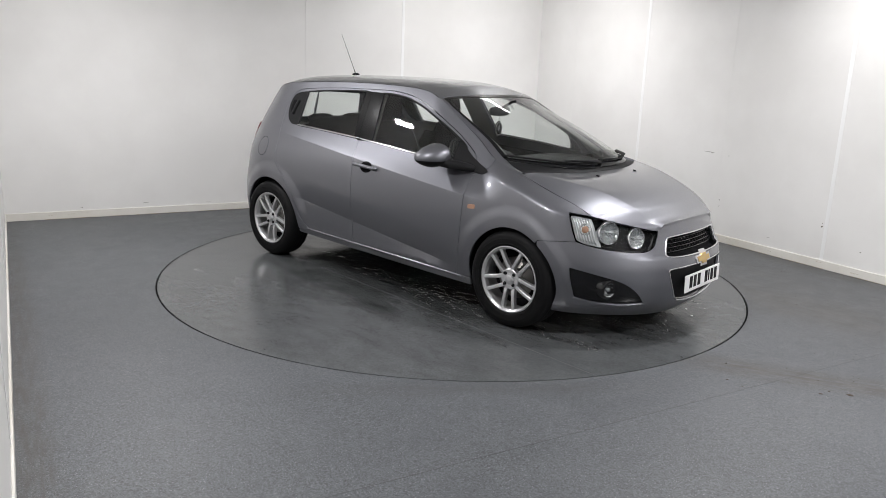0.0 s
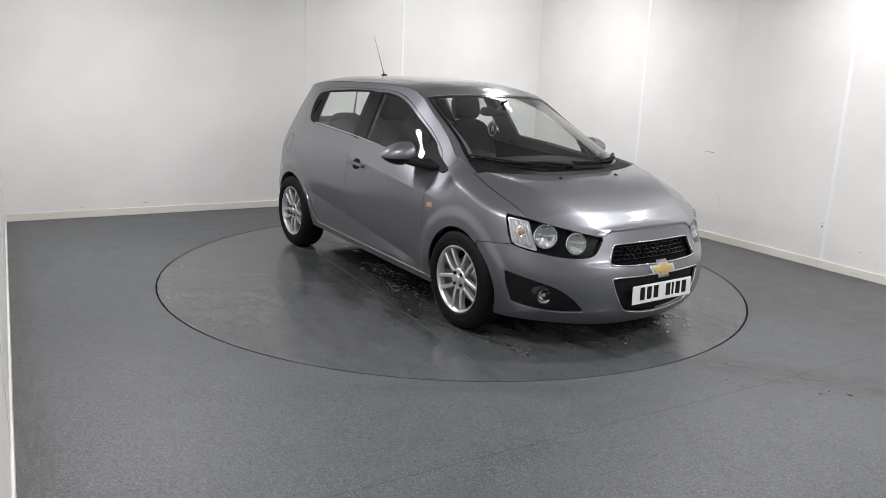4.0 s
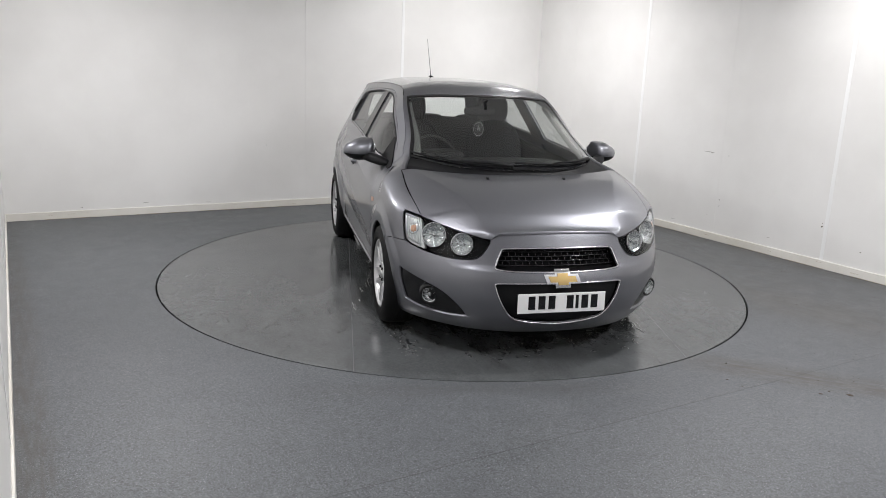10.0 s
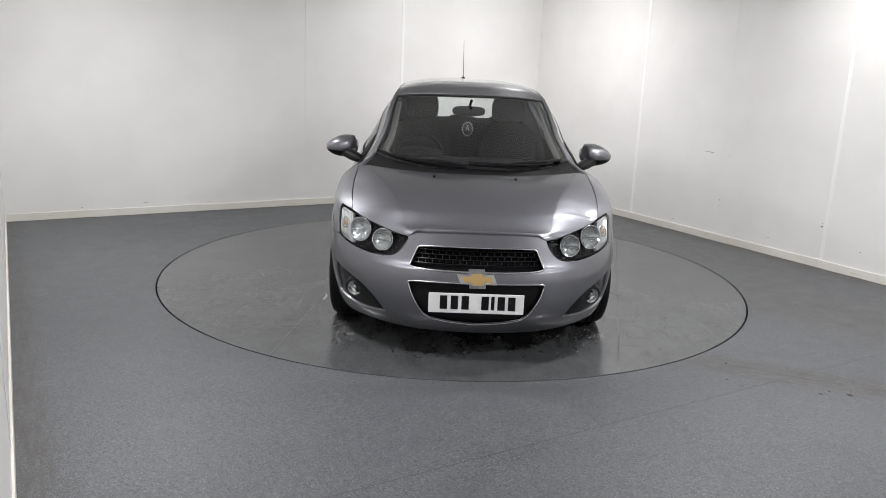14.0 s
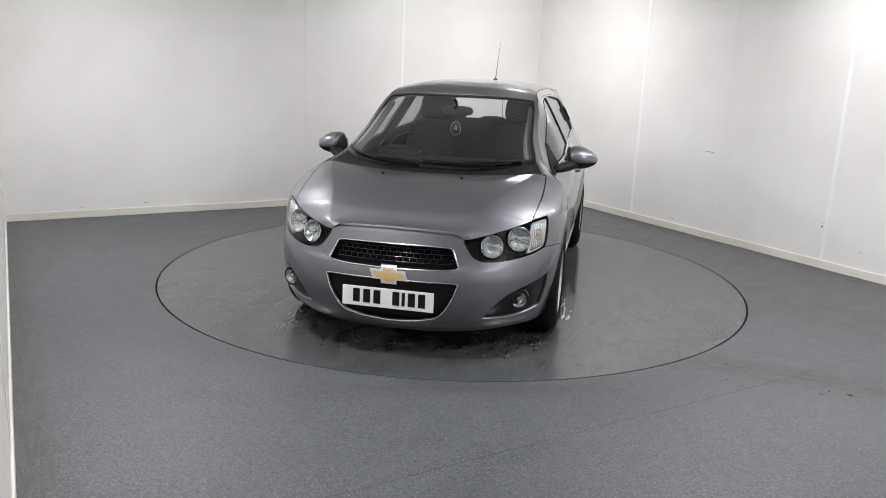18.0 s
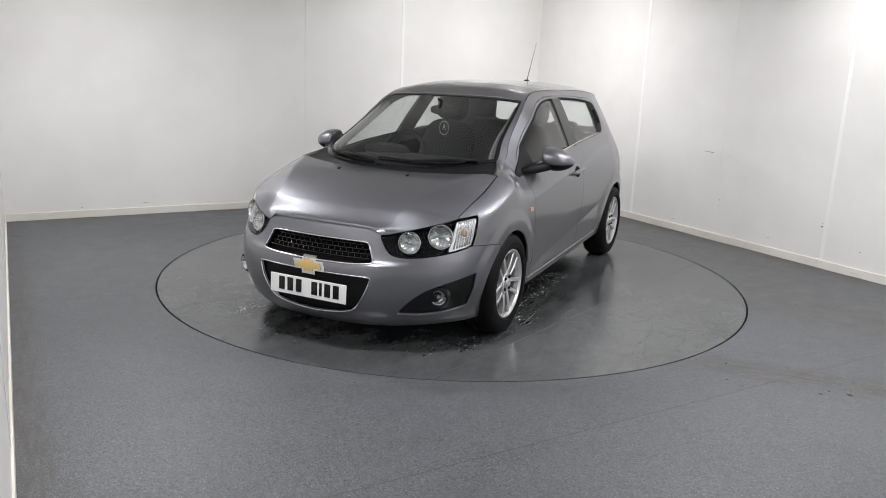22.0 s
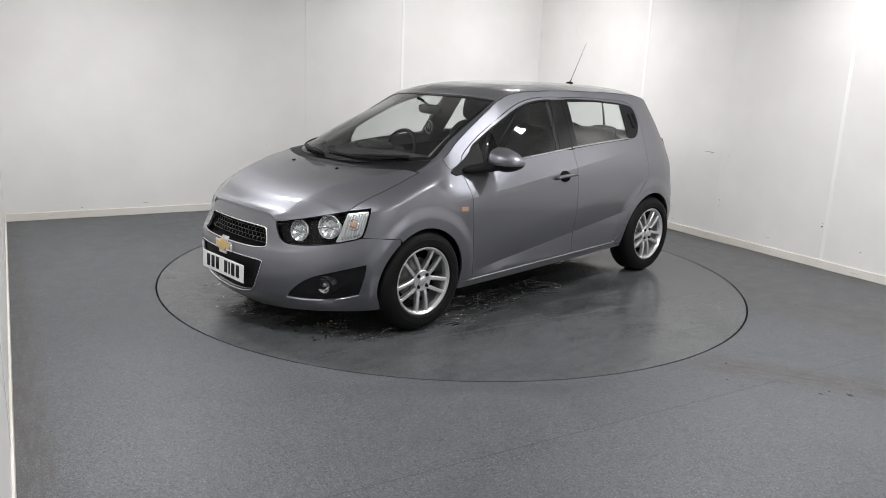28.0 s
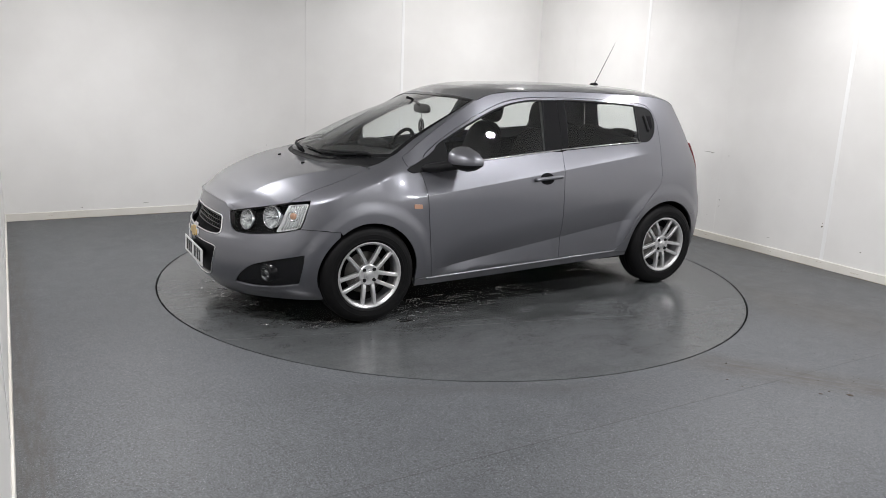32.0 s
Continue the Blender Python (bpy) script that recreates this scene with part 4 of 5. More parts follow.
    # tailgate half
    loop = [(-1.70, EDGE_Z(-1.70) + 0.0)] + back[1:] + [(-2.0, 0.665), (-2.3, 0.665), (U_MIN, 0.665), (U_MIN, 1.40)] + run((U_MIN, 1.40), (-2.1, 1.38), (-1.70, EDGE_Z(-1.70)), n=6)[1:-1]
    hole = rounded([(-1.95, 1.12), (-1.90, 1.34), (U_MIN + 0.002, 1.36), (U_MIN + 0.002, 1.12)], 0.03)
    panel("tailgate", loop, wrap, PAINT, car, holes=[hole], right=right, gap=0.0015)
    panel("rear_window", hole, wrap, GLASS, car, right=right, lift=-0.005, gap=0, flange=0.004, step=(0.08, 0.06), label="heated rear window")


for r in BOTH:
    flank(r)

# roof, windscreen, bonnet
RING = lambda a0, a1, k: run((a0, -k), (a0, k), n=16)[:-1] + run((a0, k), (a1, k), n=24)[:-1] + run((a1, k), (a1, -k), n=16)[:-1] + run((a1, -k), (a0, -k), n=24)[:-1]
panel("roof", RING(-1.70, 0.345, 0.995), top, PAINT, car, step=(0.06, 0.08), gap=0.0)
panel("headlining", RING(-1.60, 0.33, 0.94), top, LINING, car, step=(0.1, 0.12), gap=0.0, flange=0, lift=-0.035, label="grey cloth headlining")
for r in BOTH:
    strip("roof_moulding", [(a, 1.0) for a in np.linspace(-1.66, 0.34, 30)], top, PLASTIC, car, 0.006, 0.001, r, label="black rubber roof moulding")
panel("windscreen", RING(0.352, 0.955, 0.955), top, GLASS, car, step=(0.06, 0.08), gap=0.0, flange=0.005, lift=-0.003, label="clear windscreen")
loop_out, loop_in = RING(0.352, 0.955, 0.955), RING(0.376, 0.928, 0.930)
panel("windscreen_border", loop_out, top, BLACK_PAINT, car, holes=[loop_in], step=(0.06, 0.08), gap=0.0, flange=0.003, lift=-0.0005, label="black printed windscreen border")
for r in BOTH:
    loop = run((0.345, 0.957), (0.345, 0.998), n=3)[:-1] + run((0.345, 0.998), (0.955, 0.998), n=24)[:-1] + run((0.955, 0.998), (0.955, 0.957), n=3)[:-1] + run((0.955, 0.957), (0.345, 0.957), n=24)[:-1]
    panel("windscreen_pillar", loop, top, PAINT, car, step=(0.03, 0.02), gap=0.0, right=r)
lid = panel("bonnet", RING(0.0, 0.966, 0.9975), bonnet, PAINT, car, step=(0.025, 0.05), gap=0.0, creases=[[(float(a), s * (FOLD(a) + d)) for a in np.linspace(0, 0.9, 40)] for s in (-1, 1) for d in (-0.012, 0.012)])
for s in (-1, 1):
    q, n = out_normal(bonnet, 0.080, 0.338 * s, False)
    bm = boxed(Matrix.Translation(q + n * 0.003) @ pose(0, 0, 0, 0, 10, 0), 0.022, 0.016, 0.012, 0.004)
    part("washer_nozzle", bm, PLASTIC, lid)
# scuttle below the windscreen
bm = bmesh.new()
rows = []
for k in np.linspace(-1, 1, 33):
    a, b = Vector(top(0.945, k * 0.97)), Vector(bonnet(0.0, k * 0.99))
    rows.append([bm.verts.new(p) for p in (a + Vector((0, 0, -0.012)), a.lerp(b, 0.5) + Vector((0, 0, -0.016)), b + Vector((0.01, 0, -0.012)), b + Vector((0.01, 0, -0.05)), a + Vector((0, 0, -0.06)))])
for p, q in zip(rows, rows[1:]):
    for k in range(4):
        bm.faces.new((p[k], p[k + 1], q[k + 1], q[k]))
part("scuttle", bm, PLASTIC, car, "black plastic scuttle panel", True)
# painted tip of the wing between pillar foot and bonnet
for s in (-1, 1):
    bm = bmesh.new()
    rows = []
    p0, p1, p2 = Vector(top(0.955, 0.952)), Vector((1.09, 0.678, 1.003)), Vector(bonnet(0.0, 0.965)) + Vector((-0.004, 0, 0.0))
    for f in np.linspace(0, 1, 15):
        u = 0.952 + 0.263 * f
        out = Vector(wrap(u, EDGE_Z(u) - 0.002))
        ins = p0 * (1 - f) ** 2 + p1 * (2 * f * (1 - f)) + p2 * f * f
        mid = out.lerp(ins, 0.5) + Vector((0, 0, 0.006))
        low = ins + Vector((0, -0.004, -0.03))
        rows.append([bm.verts.new((p.x, s * p.y, p.z)) for p in (out, out.lerp(mid, 0.5) + Vector((0, 0, 0.002)), mid, mid.lerp(ins, 0.5) + Vector((0, 0, 0.001)), ins, low)])
    for p, q in zip(rows, rows[1:]):
        for k in range(5):
            bm.faces.new((p[k], p[k + 1], q[k + 1], q[k]))
    bmesh.ops.recalc_face_normals(bm, faces=bm.faces)
    part("wing_tip", bm, PAINT, car, "", True)


# ---- front end ----
Q = lambda u: U_MAX - u
QL = lambda pts: [(Q(u), z) for u, z in pts]


def twin(pts):
    """A half outline in (u, z) from the middle top round to the middle bottom, closed over both sides."""
    h = QL(pts)
    return h + [(-q, z) for q, z in h[::-1] if q > 1e-6]


HEAD_TOP = [(float(u), LAMP_TOP(u)) for u in np.linspace(2.318, 1.752, 22)]
HEAD_OUT = run((1.752, 0.795), (1.748, 0.70), (1.762, 0.628), n=4)
HEAD_LOW = run((1.762, 0.628), (1.86, 0.605), (1.97, 0.588), (2.10, 0.577), (2.20, 0.580), (2.255, 0.60), (2.292, 0.640), (2.318, 0.682), n=5)
HEAD = HEAD_TOP + HEAD_OUT[1:] + HEAD_LOW[1:]
FOG = run((2.165, 0.258), (2.10, 0.33), (2.0, 0.397), (1.85, 0.440), (1.684, 0.472), n=5) + run((1.684, 0.472), (1.690, 0.38), (1.715, 0.283), n=4)[1:] + run((1.715, 0.283), (1.85, 0.262), (2.02, 0.250), (2.165, 0.258), n=5)[1:]
GRILLE = twin(run((U_MAX, 0.652), (2.52, 0.652), (2.40, 0.648), (2.375, 0.640), n=5) + run((2.375, 0.640), (2.350, 0.59), (2.332, 0.552), n=3)[1:] + run((2.332, 0.552), (2.345, 0.540), (2.45, 0.533), (U_MAX, 0.530), n=5)[1:])
INTAKE = twin(run((U_MAX, 0.470), (2.5, 0.470), (2.345, 0.467), (2.322, 0.455), n=5) + run((2.322, 0.455), (2.345, 0.38), (2.395, 0.295), (2.44, 0.258), n=4)[1:] + run((2.44, 0.258), (2.55, 0.236), (U_MAX, 0.224), n=5)[1:])

under = [(1.760, 0.628), (1.60, 0.618), (1.478, 0.606)]
half = [(float(u), NOSE_TOP(u) - 0.0045) for u in np.linspace(U_MAX, 2.318, 18)]
half += HEAD_LOW[::-1][1:-1]
half += run(*under, n=4) + arch(1.2625, 0.338, 54, -24)[1:]
half += run((1.60, 0.165), (1.9, 0.170), (2.2, 0.165), (2.45, 0.160), (U_MAX, 0.158), n=6)
FOG_R = [(-q, z) for q, z in QL(FOG)]
bumper = panel("front_bumper", twin(half), nose, PAINT, car, holes=[GRILLE, INTAKE, QL(FOG), FOG_R], step=(0.026, 0.016), gap=0.0015, creases=[[(float(q), z) for q in np.linspace(-1.15, 1.15, 90)] for z in (0.523, 0.530, 0.537, 0.545, 0.553, 0.560)] + [[(s * Q(u), z) for u, z in line] for line in CREASES[8:15] for s in (-1, 1)])
strip("grille_surround", GRILLE, nose, CHROME, bumper, 0.011, 0.006, closed=True, label="bright grille surround")
strip("intake_surround", INTAKE, nose, CHROME, bumper, 0.009, 0.005, closed=True, label="thin bright intake surround")
panel("grille_backing", GRILLE, nose, DARK, bumper, lift=-0.045, gap=0, flange=0)
panel("intake_panel", INTAKE, nose, PLASTIC, bumper, lift=-0.022, gap=0, flange=0, label="black intake panel")
# honeycomb bars of the grille
bm = bmesh.new()
for row in range(1, 5):
    z = 0.533 + row * 0.0235
    pts = [nose(q, z) for q in np.linspace(-0.355, 0.355, 33)]
    tube(bm, [(p[0] - 0.028, p[1], p[2]) for p in pts], 0.0042, 6)
    for c in range(-9, 10):
        q = (c + 0.5 * (row % 2)) * 0.038
        if abs(q) < 0.335:
            p, r = nose(q, z), nose(q, z + 0.0235)
            tube(bm, [(p[0] - 0.028, p[1], p[2]), (r[0] - 0.028, r[1], r[2])], 0.004, 5)
part("grille_mesh", bm, BLACK_PAINT, bumper, "gloss black honeycomb grille", True)
# emblem: a plain gold cross bar in a bright frame
def emblem(w, h, c, d, slant, lift, mat, name, label):
    loop = [(-w + slant, h), (-c, h), (-c + 0.004, d), (c + 0.004, d), (c + 0.004, h), (w, h), (w - slant, -h), (c, -h), (c - 0.004, -d), (-c - 0.004, -d), (-c - 0.004, -h), (-w, -h)]
    loop = [(-x, 0.494 + z) for x, z in loop]
    return panel(name, loop, nose, mat, bumper, lift=lift, gap=0, flange=0.014, step=(0.03, 0.02), label=label)


emblem(0.112, 0.026, 0.044, 0.048, 0.022, 0.008, CHROME, "emblem_frame", "chrome emblem frame")
emblem(0.086, 0.0155, 0.029, 0.031, 0.014, 0.012, GOLD, "emblem", "gold emblem shape")

# number plate with plain bars
plate = new("number_plate")
plate.parent = car
plate.matrix_basis = pose(2.158, 0, 0.363, 0, -2, 0)
part("plate", boxed(pose(0, 0, 0), 0.006, 0.520, 0.111, 0.003), PLATE_WHITE, plate, "white reflective plate")
for y, w in ((0.193, 0.040), (0.136, 0.040), (0.090, 0.018), (0.048, 0.040), (-0.060, 0.040), (-0.119, 0.040), (-0.178, 0.040)):
    part("bar", boxed(pose(0.0035, y, 0.004), 0.003, w, 0.076, 0.001), BLACK_PAINT, plate)


def front_corner(right):
    """Headlamp and fog lamp of one side."""
    s = -1 if right else 1
    lamp_base = new("headlamp")
    lamp_base.parent = car
    panel("housing", HEAD, wrap, HOUSING, lamp_base, right=right, lift=-0.045, gap=0.004, flange=-0.042, label="gloss black lamp housing")
    panel("lens", HEAD, wrap, CLEAR, lamp_base, right=right, lift=0.0, gap=0.0015, flange=0.004, label="clear headlamp lens")
    corner = [(1.764, 0.640), (1.758, 0.700), (1.762, 0.784), (1.80, 0.782), (1.900, 0.768), (1.905, 0.665), (1.915, 0.604), (1.80, 0.624)]
    panel("indicator_reflector", rounded(corner, 0.012), wrap, LENS_WHITE, lamp_base, right=right, lift=-0.012, gap=0, flange=0.02, label="bright indicator reflector")
    for k in range(7):
        x0 = 1.779 + 0.0175 * k
        strip("indicator_rib", run((x0, 0.640 - 0.0035 * k), (x0 - 0.003, 0.774 - 0.0015 * k), n=8), wrap, LENS_WHITE, lamp_base, 0.011, 0.006, right, -0.012)
    p, n = out_normal(wrap, 1.838, 0.704, False)
    if right:
        p, n = Vector((p.x, -p.y, p.z)), Vector((n.x, -n.y, n.z))
    m = Matrix.Translation(p - n * 0.011) @ n.to_track_quat("X", "Z").to_matrix().to_4x4()
    bm = bmesh.new()
    lathe(bm, [(0.034, 0.0), (0.032, 0.007), (0.025, 0.002), (0.020, 0.001)], m, 28)
    part("bulb_bowl", bm, MIRROR, lamp_base, "", True)
    bm = bmesh.new()
    lathe(bm, [(0.021, 0.0), (0.020, 0.005), (0.013, 0.009), (0.0005, 0.010)], m, 24)
    part("indicator_bulb", bm, ORANGE, lamp_base, "orange indicator bulb", True)
    for u, z, rad in ((1.985, 0.687, 0.070), (2.155, 0.656, 0.063)):
        p, n = out_normal(wrap, u, z, False)
        n = (n + Vector((0.9, 0.1, 0.0))).normalized()
        p = p - n * 0.022
        if right:
            p, n = Vector((p.x, -p.y, p.z)), Vector((n.x, -n.y, n.z))
        m = Matrix.Translation(p) @ n.to_track_quat("X", "Z").to_matrix().to_4x4()
        bm = bmesh.new()
        lathe(bm, [(rad * 0.93, -0.03), (rad, -0.005), (rad, 0.012), (rad * 0.965, 0.015), (rad * 0.93, 0.012), (rad * 0.915, -0.004)], m, 40)
        part("lamp_ring", bm, CHROME, lamp_base, "chrome lamp ring", True)
        bm = bmesh.new()
        steps = 48
        rows = []
        seg = random.Random(5)
        tilt = [seg.uniform(-0.0035, 0.0035) for _ in range(steps // 4)]
        for j, (rr, dd) in enumerate(((0.93, 0.008), (0.84, 0.000), (0.70, -0.007), (0.52, -0.012), (0.34, -0.015), (0.16, -0.016))):
            row = []
            for k in range(steps):
                ang = 2 * math.pi * k / steps
                flute = 0.0028 if (k % 2 and math.sin(ang) < -0.1) else 0.0
                row.append(bm.verts.new(m @ Vector((dd + flute + (tilt[k // 4] if 0 < j < 5 else 0.0), rad * rr * math.cos(ang), rad * rr * math.sin(ang)))))
            rows.append(row)
        for p1, p2 in zip(rows, rows[1:]):
            for k in range(steps):
                bm.faces.new((p1[k], p1[(k + 1) % steps], p2[(k + 1) % steps], p2[k]))
        bm.faces.new(rows[-1])
        part("reflector", bm, MIRROR, lamp_base, "faceted mirror reflector", False)
        bm = bmesh.new()
        lathe(bm, [(rad * 0.15, -0.018), (rad * 0.15, 0.002), (rad * 0.10, 0.007), (0.0005, 0.008)], m, 16)
        part("bulb", bm, MIRROR, lamp_base, "", True)
        bm = bmesh.new()
        lathe(bm, [(rad * 0.95, 0.012), (rad * 0.80, 0.019), (rad * 0.45, 0.025), (0.0005, 0.027)], m, 32)
        part("lamp_glass", bm, CLEAR, lamp_base, "domed clear lamp glass", True)
    panel("fog_panel", FOG, wrap, BLACK_PAINT, car, right=right, lift=-0.013, gap=-0.004, flange=0, label="black fog-lamp surround")
    u, z, rad = 1.925, 0.350, 0.043
    p, n = out_normal(wrap, u, z, False)
    n = (n + Vector((1.2, 0.0, 0.0))).normalized()
    if right:
        p, n = Vector((p.x, -p.y, p.z)), Vector((n.x, -n.y, n.z))
    m = Matrix.Translation(p - n * 0.008) @ n.to_track_quat("X", "Z").to_matrix().to_4x4()
    fog = new("fog_lamp")
    fog.parent = car
    bm = bmesh.new()
    lathe(bm, [(rad * 1.60, -0.04), (rad * 1.38, 0.000), (rad * 1.15, 0.006), (rad * 1.08, -0.004)], m, 36)
    part("bezel", bm, BLACK_PAINT, fog, "", True)
    bm = bmesh.new()
    lathe(bm, [(rad * 1.08, -0.004), (rad * 1.02, 0.006), (rad * 0.92, 0.004), (rad * 0.70, -0.010), (rad * 0.34, -0.016), (rad * 0.30, -0.004), (0.001, -0.002)], m, 12)
    part("reflector", bm, MIRROR, fog, "bright fog-lamp reflector", False)
    bm = bmesh.new()
    lathe(bm, [(rad * 1.0, 0.006), (rad * 0.7, 0.014), (rad * 0.3, 0.018), (0.001, 0.019)], m, 36)
    part("glass", bm, CLEAR, fog, "", True)


for r in BOTH:
    front_corner(r)


# ---- door mirrors ----
def door_mirror(right):
    s = -1 if right else 1
    base = new("door_mirror")
    base.parent = car
    m = pose(0.622, 0.905 * s, 1.036, 0, 0, 12 * s)
    bm = smooth_box(m, 0.20, 0.258, 0.150, 2.5, 20)
    for v in bm.verts:
        q = m.inverted() @ v.co
        f = q.y * s / 0.129
        if f < -0.55:
            f = -0.55 + (f + 0.55) * 0.30
            q.y = f * 0.129 * s
        if q.x < -0.03:
            q.x = -0.03 + (q.x + 0.03) * 0.25
        q.x = q.x * (1.0 - 0.18 * max(0.0, f)) - 0.022 * max(0.0, f) ** 2
        q.z *= (1.0 - 0.22 * max(0.0, q.x / 0.10)) * (1.04 - 0.42 * max(0.0, f) ** 1.4)
        q.z -= 0.012 * f
        v.co = m @ q
    low = m @ Vector((0, 0, -0.028))
    bmesh.ops.bisect_plane(bm, geom=list(bm.verts) + list(bm.edges) + list(bm.faces), plane_co=low, plane_no=(0.0, 0, 1))
    lower = bm.copy()
    bmesh.ops.delete(bm, geom=[f for f in bm.faces if f.calc_center_median().z < low.z], context="FACES")
    bmesh.ops.delete(lower, geom=[f for f in lower.faces if f.calc_center_median().z >= low.z], context="FACES")
    part("mirror_cap", bm, PAINT, base, "painted mirror cap", True)
    part("mirror_base", lower, PLASTIC, base, "black lower mirror shell", True)
    part("mirror_glass", smooth_box(m @ pose(-0.047, -0.004 * s, 0), 0.010, 0.185, 0.112, 4, 10), CHROME, base, "mirror glass", True)
    bm = smooth_box(pose(0.735, 0.835 * s, 0.985, 0, 8, -34 * s), 0.30, 0.085, 0.062, 2.6, 10)
    part("mirror_arm", bm, PLASTIC, base, "", True)
    sail = rounded([(0.968, 0.958), (0.93, 0.936), (0.66, 0.968), (0.648, 1.128), (0.70, 1.098), (0.80, 1.032)], 0.012)
    panel("mirror_sail", sail, wrap, PLASTIC, base, right=right, lift=0.006, gap=0, flange=0.01, step=(0.03, 0.03), label="black triangular mirror mount")


for r in BOTH:
    door_mirror(r)


# ---- wheels ----
def wheel():
    """A wheel whose outer face looks along +y, with its hub at the origin."""
    base = new("wheel")
    turn = Matrix.Rotation(radians(90), 4, "Z")
    bm = bmesh.new()
    lathe(bm, [(0.212, 0.002), (0.222, 0.012), (0.245, 0.018), (0.275, 0.016), (0.297, 0.006), (0.309, -0.012), (0.3145, -0.03), (0.3165, -0.09), (0.3145, -0.15), (0.305, -0.175), (0.27, -0.19), (0.215, -0.18)], turn, 64)
    for k in range(4):
        lathe(bm, [(0.3155, -0.045 - k * 0.03), (0.3185, -0.05 - k * 0.03), (0.3185, -0.062 - k * 0.03), (0.3155, -0.067 - k * 0.03)], turn, 64)
    for r in (0.232, 0.262):
        lathe(bm, [(r - 0.004, 0.0165), (r, 0.0195), (r + 0.004, 0.0165)], turn, 64)
    bmesh.ops.recalc_face_normals(bm, faces=bm.faces)
    part("tyre", bm, RUBBER, base, "black rubber tyre", True)
    bm = bmesh.new()
    lathe(bm, [(0.203, -0.16), (0.196, -0.10), (0.192, -0.03), (0.198, -0.012), (0.210, -0.006), (0.2165, 0.004), (0.2155, 0.009), (0.209, 0.010), (0.203, 0.004), (0.196, -0.004), (0.190, -0.030)], turn, 64)
    lathe(bm, [(0.070, -0.040), (0.068, -0.012), (0.062, -0.006), (0.036, -0.008), (0.034, -0.003), (0.0, -0.001)], turn, 40)
    for k in range(5):
        for side in (-1, 1):
            a = radians(90 + 72 * k)
            m = Matrix.Rotation(math.pi, 4, "Z") @ Matrix.Rotation(a, 4, "Y")
            secs = []
            for r, off, w, h in ((0.050, 0.026, 0.028, -0.014), (0.09, 0.031, 0.024, -0.005), (0.14, 0.036, 0.023, -0.001), (0.185, 0.041, 0.024, -0.001), (0.206, 0.044, 0.028, 0.003)):
                c = side * off
                row = [(r, c - w / 2, h - 0.030), (r, c - w / 2, h - 0.004), (r, c - w / 2 + 0.004, h), (r, c + w / 2 - 0.004, h), (r, c + w / 2, h - 0.004), (r, c + w / 2, h - 0.030)]
                secs.append([bm.verts.new(m @ Vector((x, -d, t))) for x, t, d in row])
            for p, q in zip(secs, secs[1:]):
                for j in range(6):
                    bm.faces.new((p[j], p[(j + 1) % 6], q[(j + 1) % 6], q[j]))
    bmesh.ops.recalc_face_normals(bm, faces=bm.faces)
    part("rim", bm, ALLOY, base, "silver alloy rim with five twin spokes", False)
    bm = bmesh.new()
    lathe(bm, [(0.027, -0.004), (0.027, 0.001), (0.022, 0.003), (0.0, 0.004)], turn, 28)
    part("hub_cap", bm, ALLOY, base, "", True)
    for k in range(4):
        a = radians(45 + 90 * k)
        bm = bmesh.new()
        lathe(bm, [(0.0135, -0.010), (0.0135, -0.0075), (0.0098, -0.0065), (0.0098, 0.002), (0.0, 0.003)], Matrix.Translation((0.049 * math.cos(a), 0, 0.049 * math.sin(a))) @ turn, 12)
        part("wheel_bolt", bm, PLASTIC, base)
    bm = bmesh.new()
    lathe(bm, [(0.135, -0.085), (0.135, -0.075), (0.075, -0.075), (0.07, -0.05), (0.0, -0.05)], turn, 40)
    part("brake_disc", bm, BRAKE, base, "grey brake disc", True)
    bm = bmesh.new()
    lathe(bm, [(0.20, -0.12), (0.0, -0.12)], turn, 40)
    part("dust_shield", bm, DARK, base)
    return base


BRAKE = material("brake_steel", (0.20, 0.19, 0.18), 0.4, 0.8)
first = wheel()
first.parent = car
first.matrix_basis = pose(1.2625, 0.862, 0.3165)
for x, y, rz in ((-1.2625, 0.862, 0), (1.2625, -0.862, 180), (-1.2625, -0.862, 180)):
    copy_thing(first, pose(x, y, 0.3165, 0, 0, rz))

# ---- underside and linings ----
bm = boxed(pose(0.05, 0, 0.235), 3.5, 1.30, 0.09, 0.03)
part("floor_pan", bm, DARK, car, "dark underside")
for wx in (1.2625, -1.2625):
    for s in (-1, 1):
        bm = bmesh.new()
        n = 28
        rows = []
        for k in range(n + 1):
            a = radians(4 + 172 * k / n)
            rows.append([bm.verts.new((wx + 0.372 * math.cos(a), s * y, 0.312 + 0.372 * math.sin(a))) for y in (0.80, 0.56)])
        for p, q in zip(rows, rows[1:]):
            bm.faces.new((p[0], p[1], q[1], q[0]))
        part("arch_liner", bm, DARK, car)
        bm = boxed(pose(wx, s * 0.55, 0.42), 0.74, 0.02, 0.52)
        part("inner_arch", bm, DARK, car)
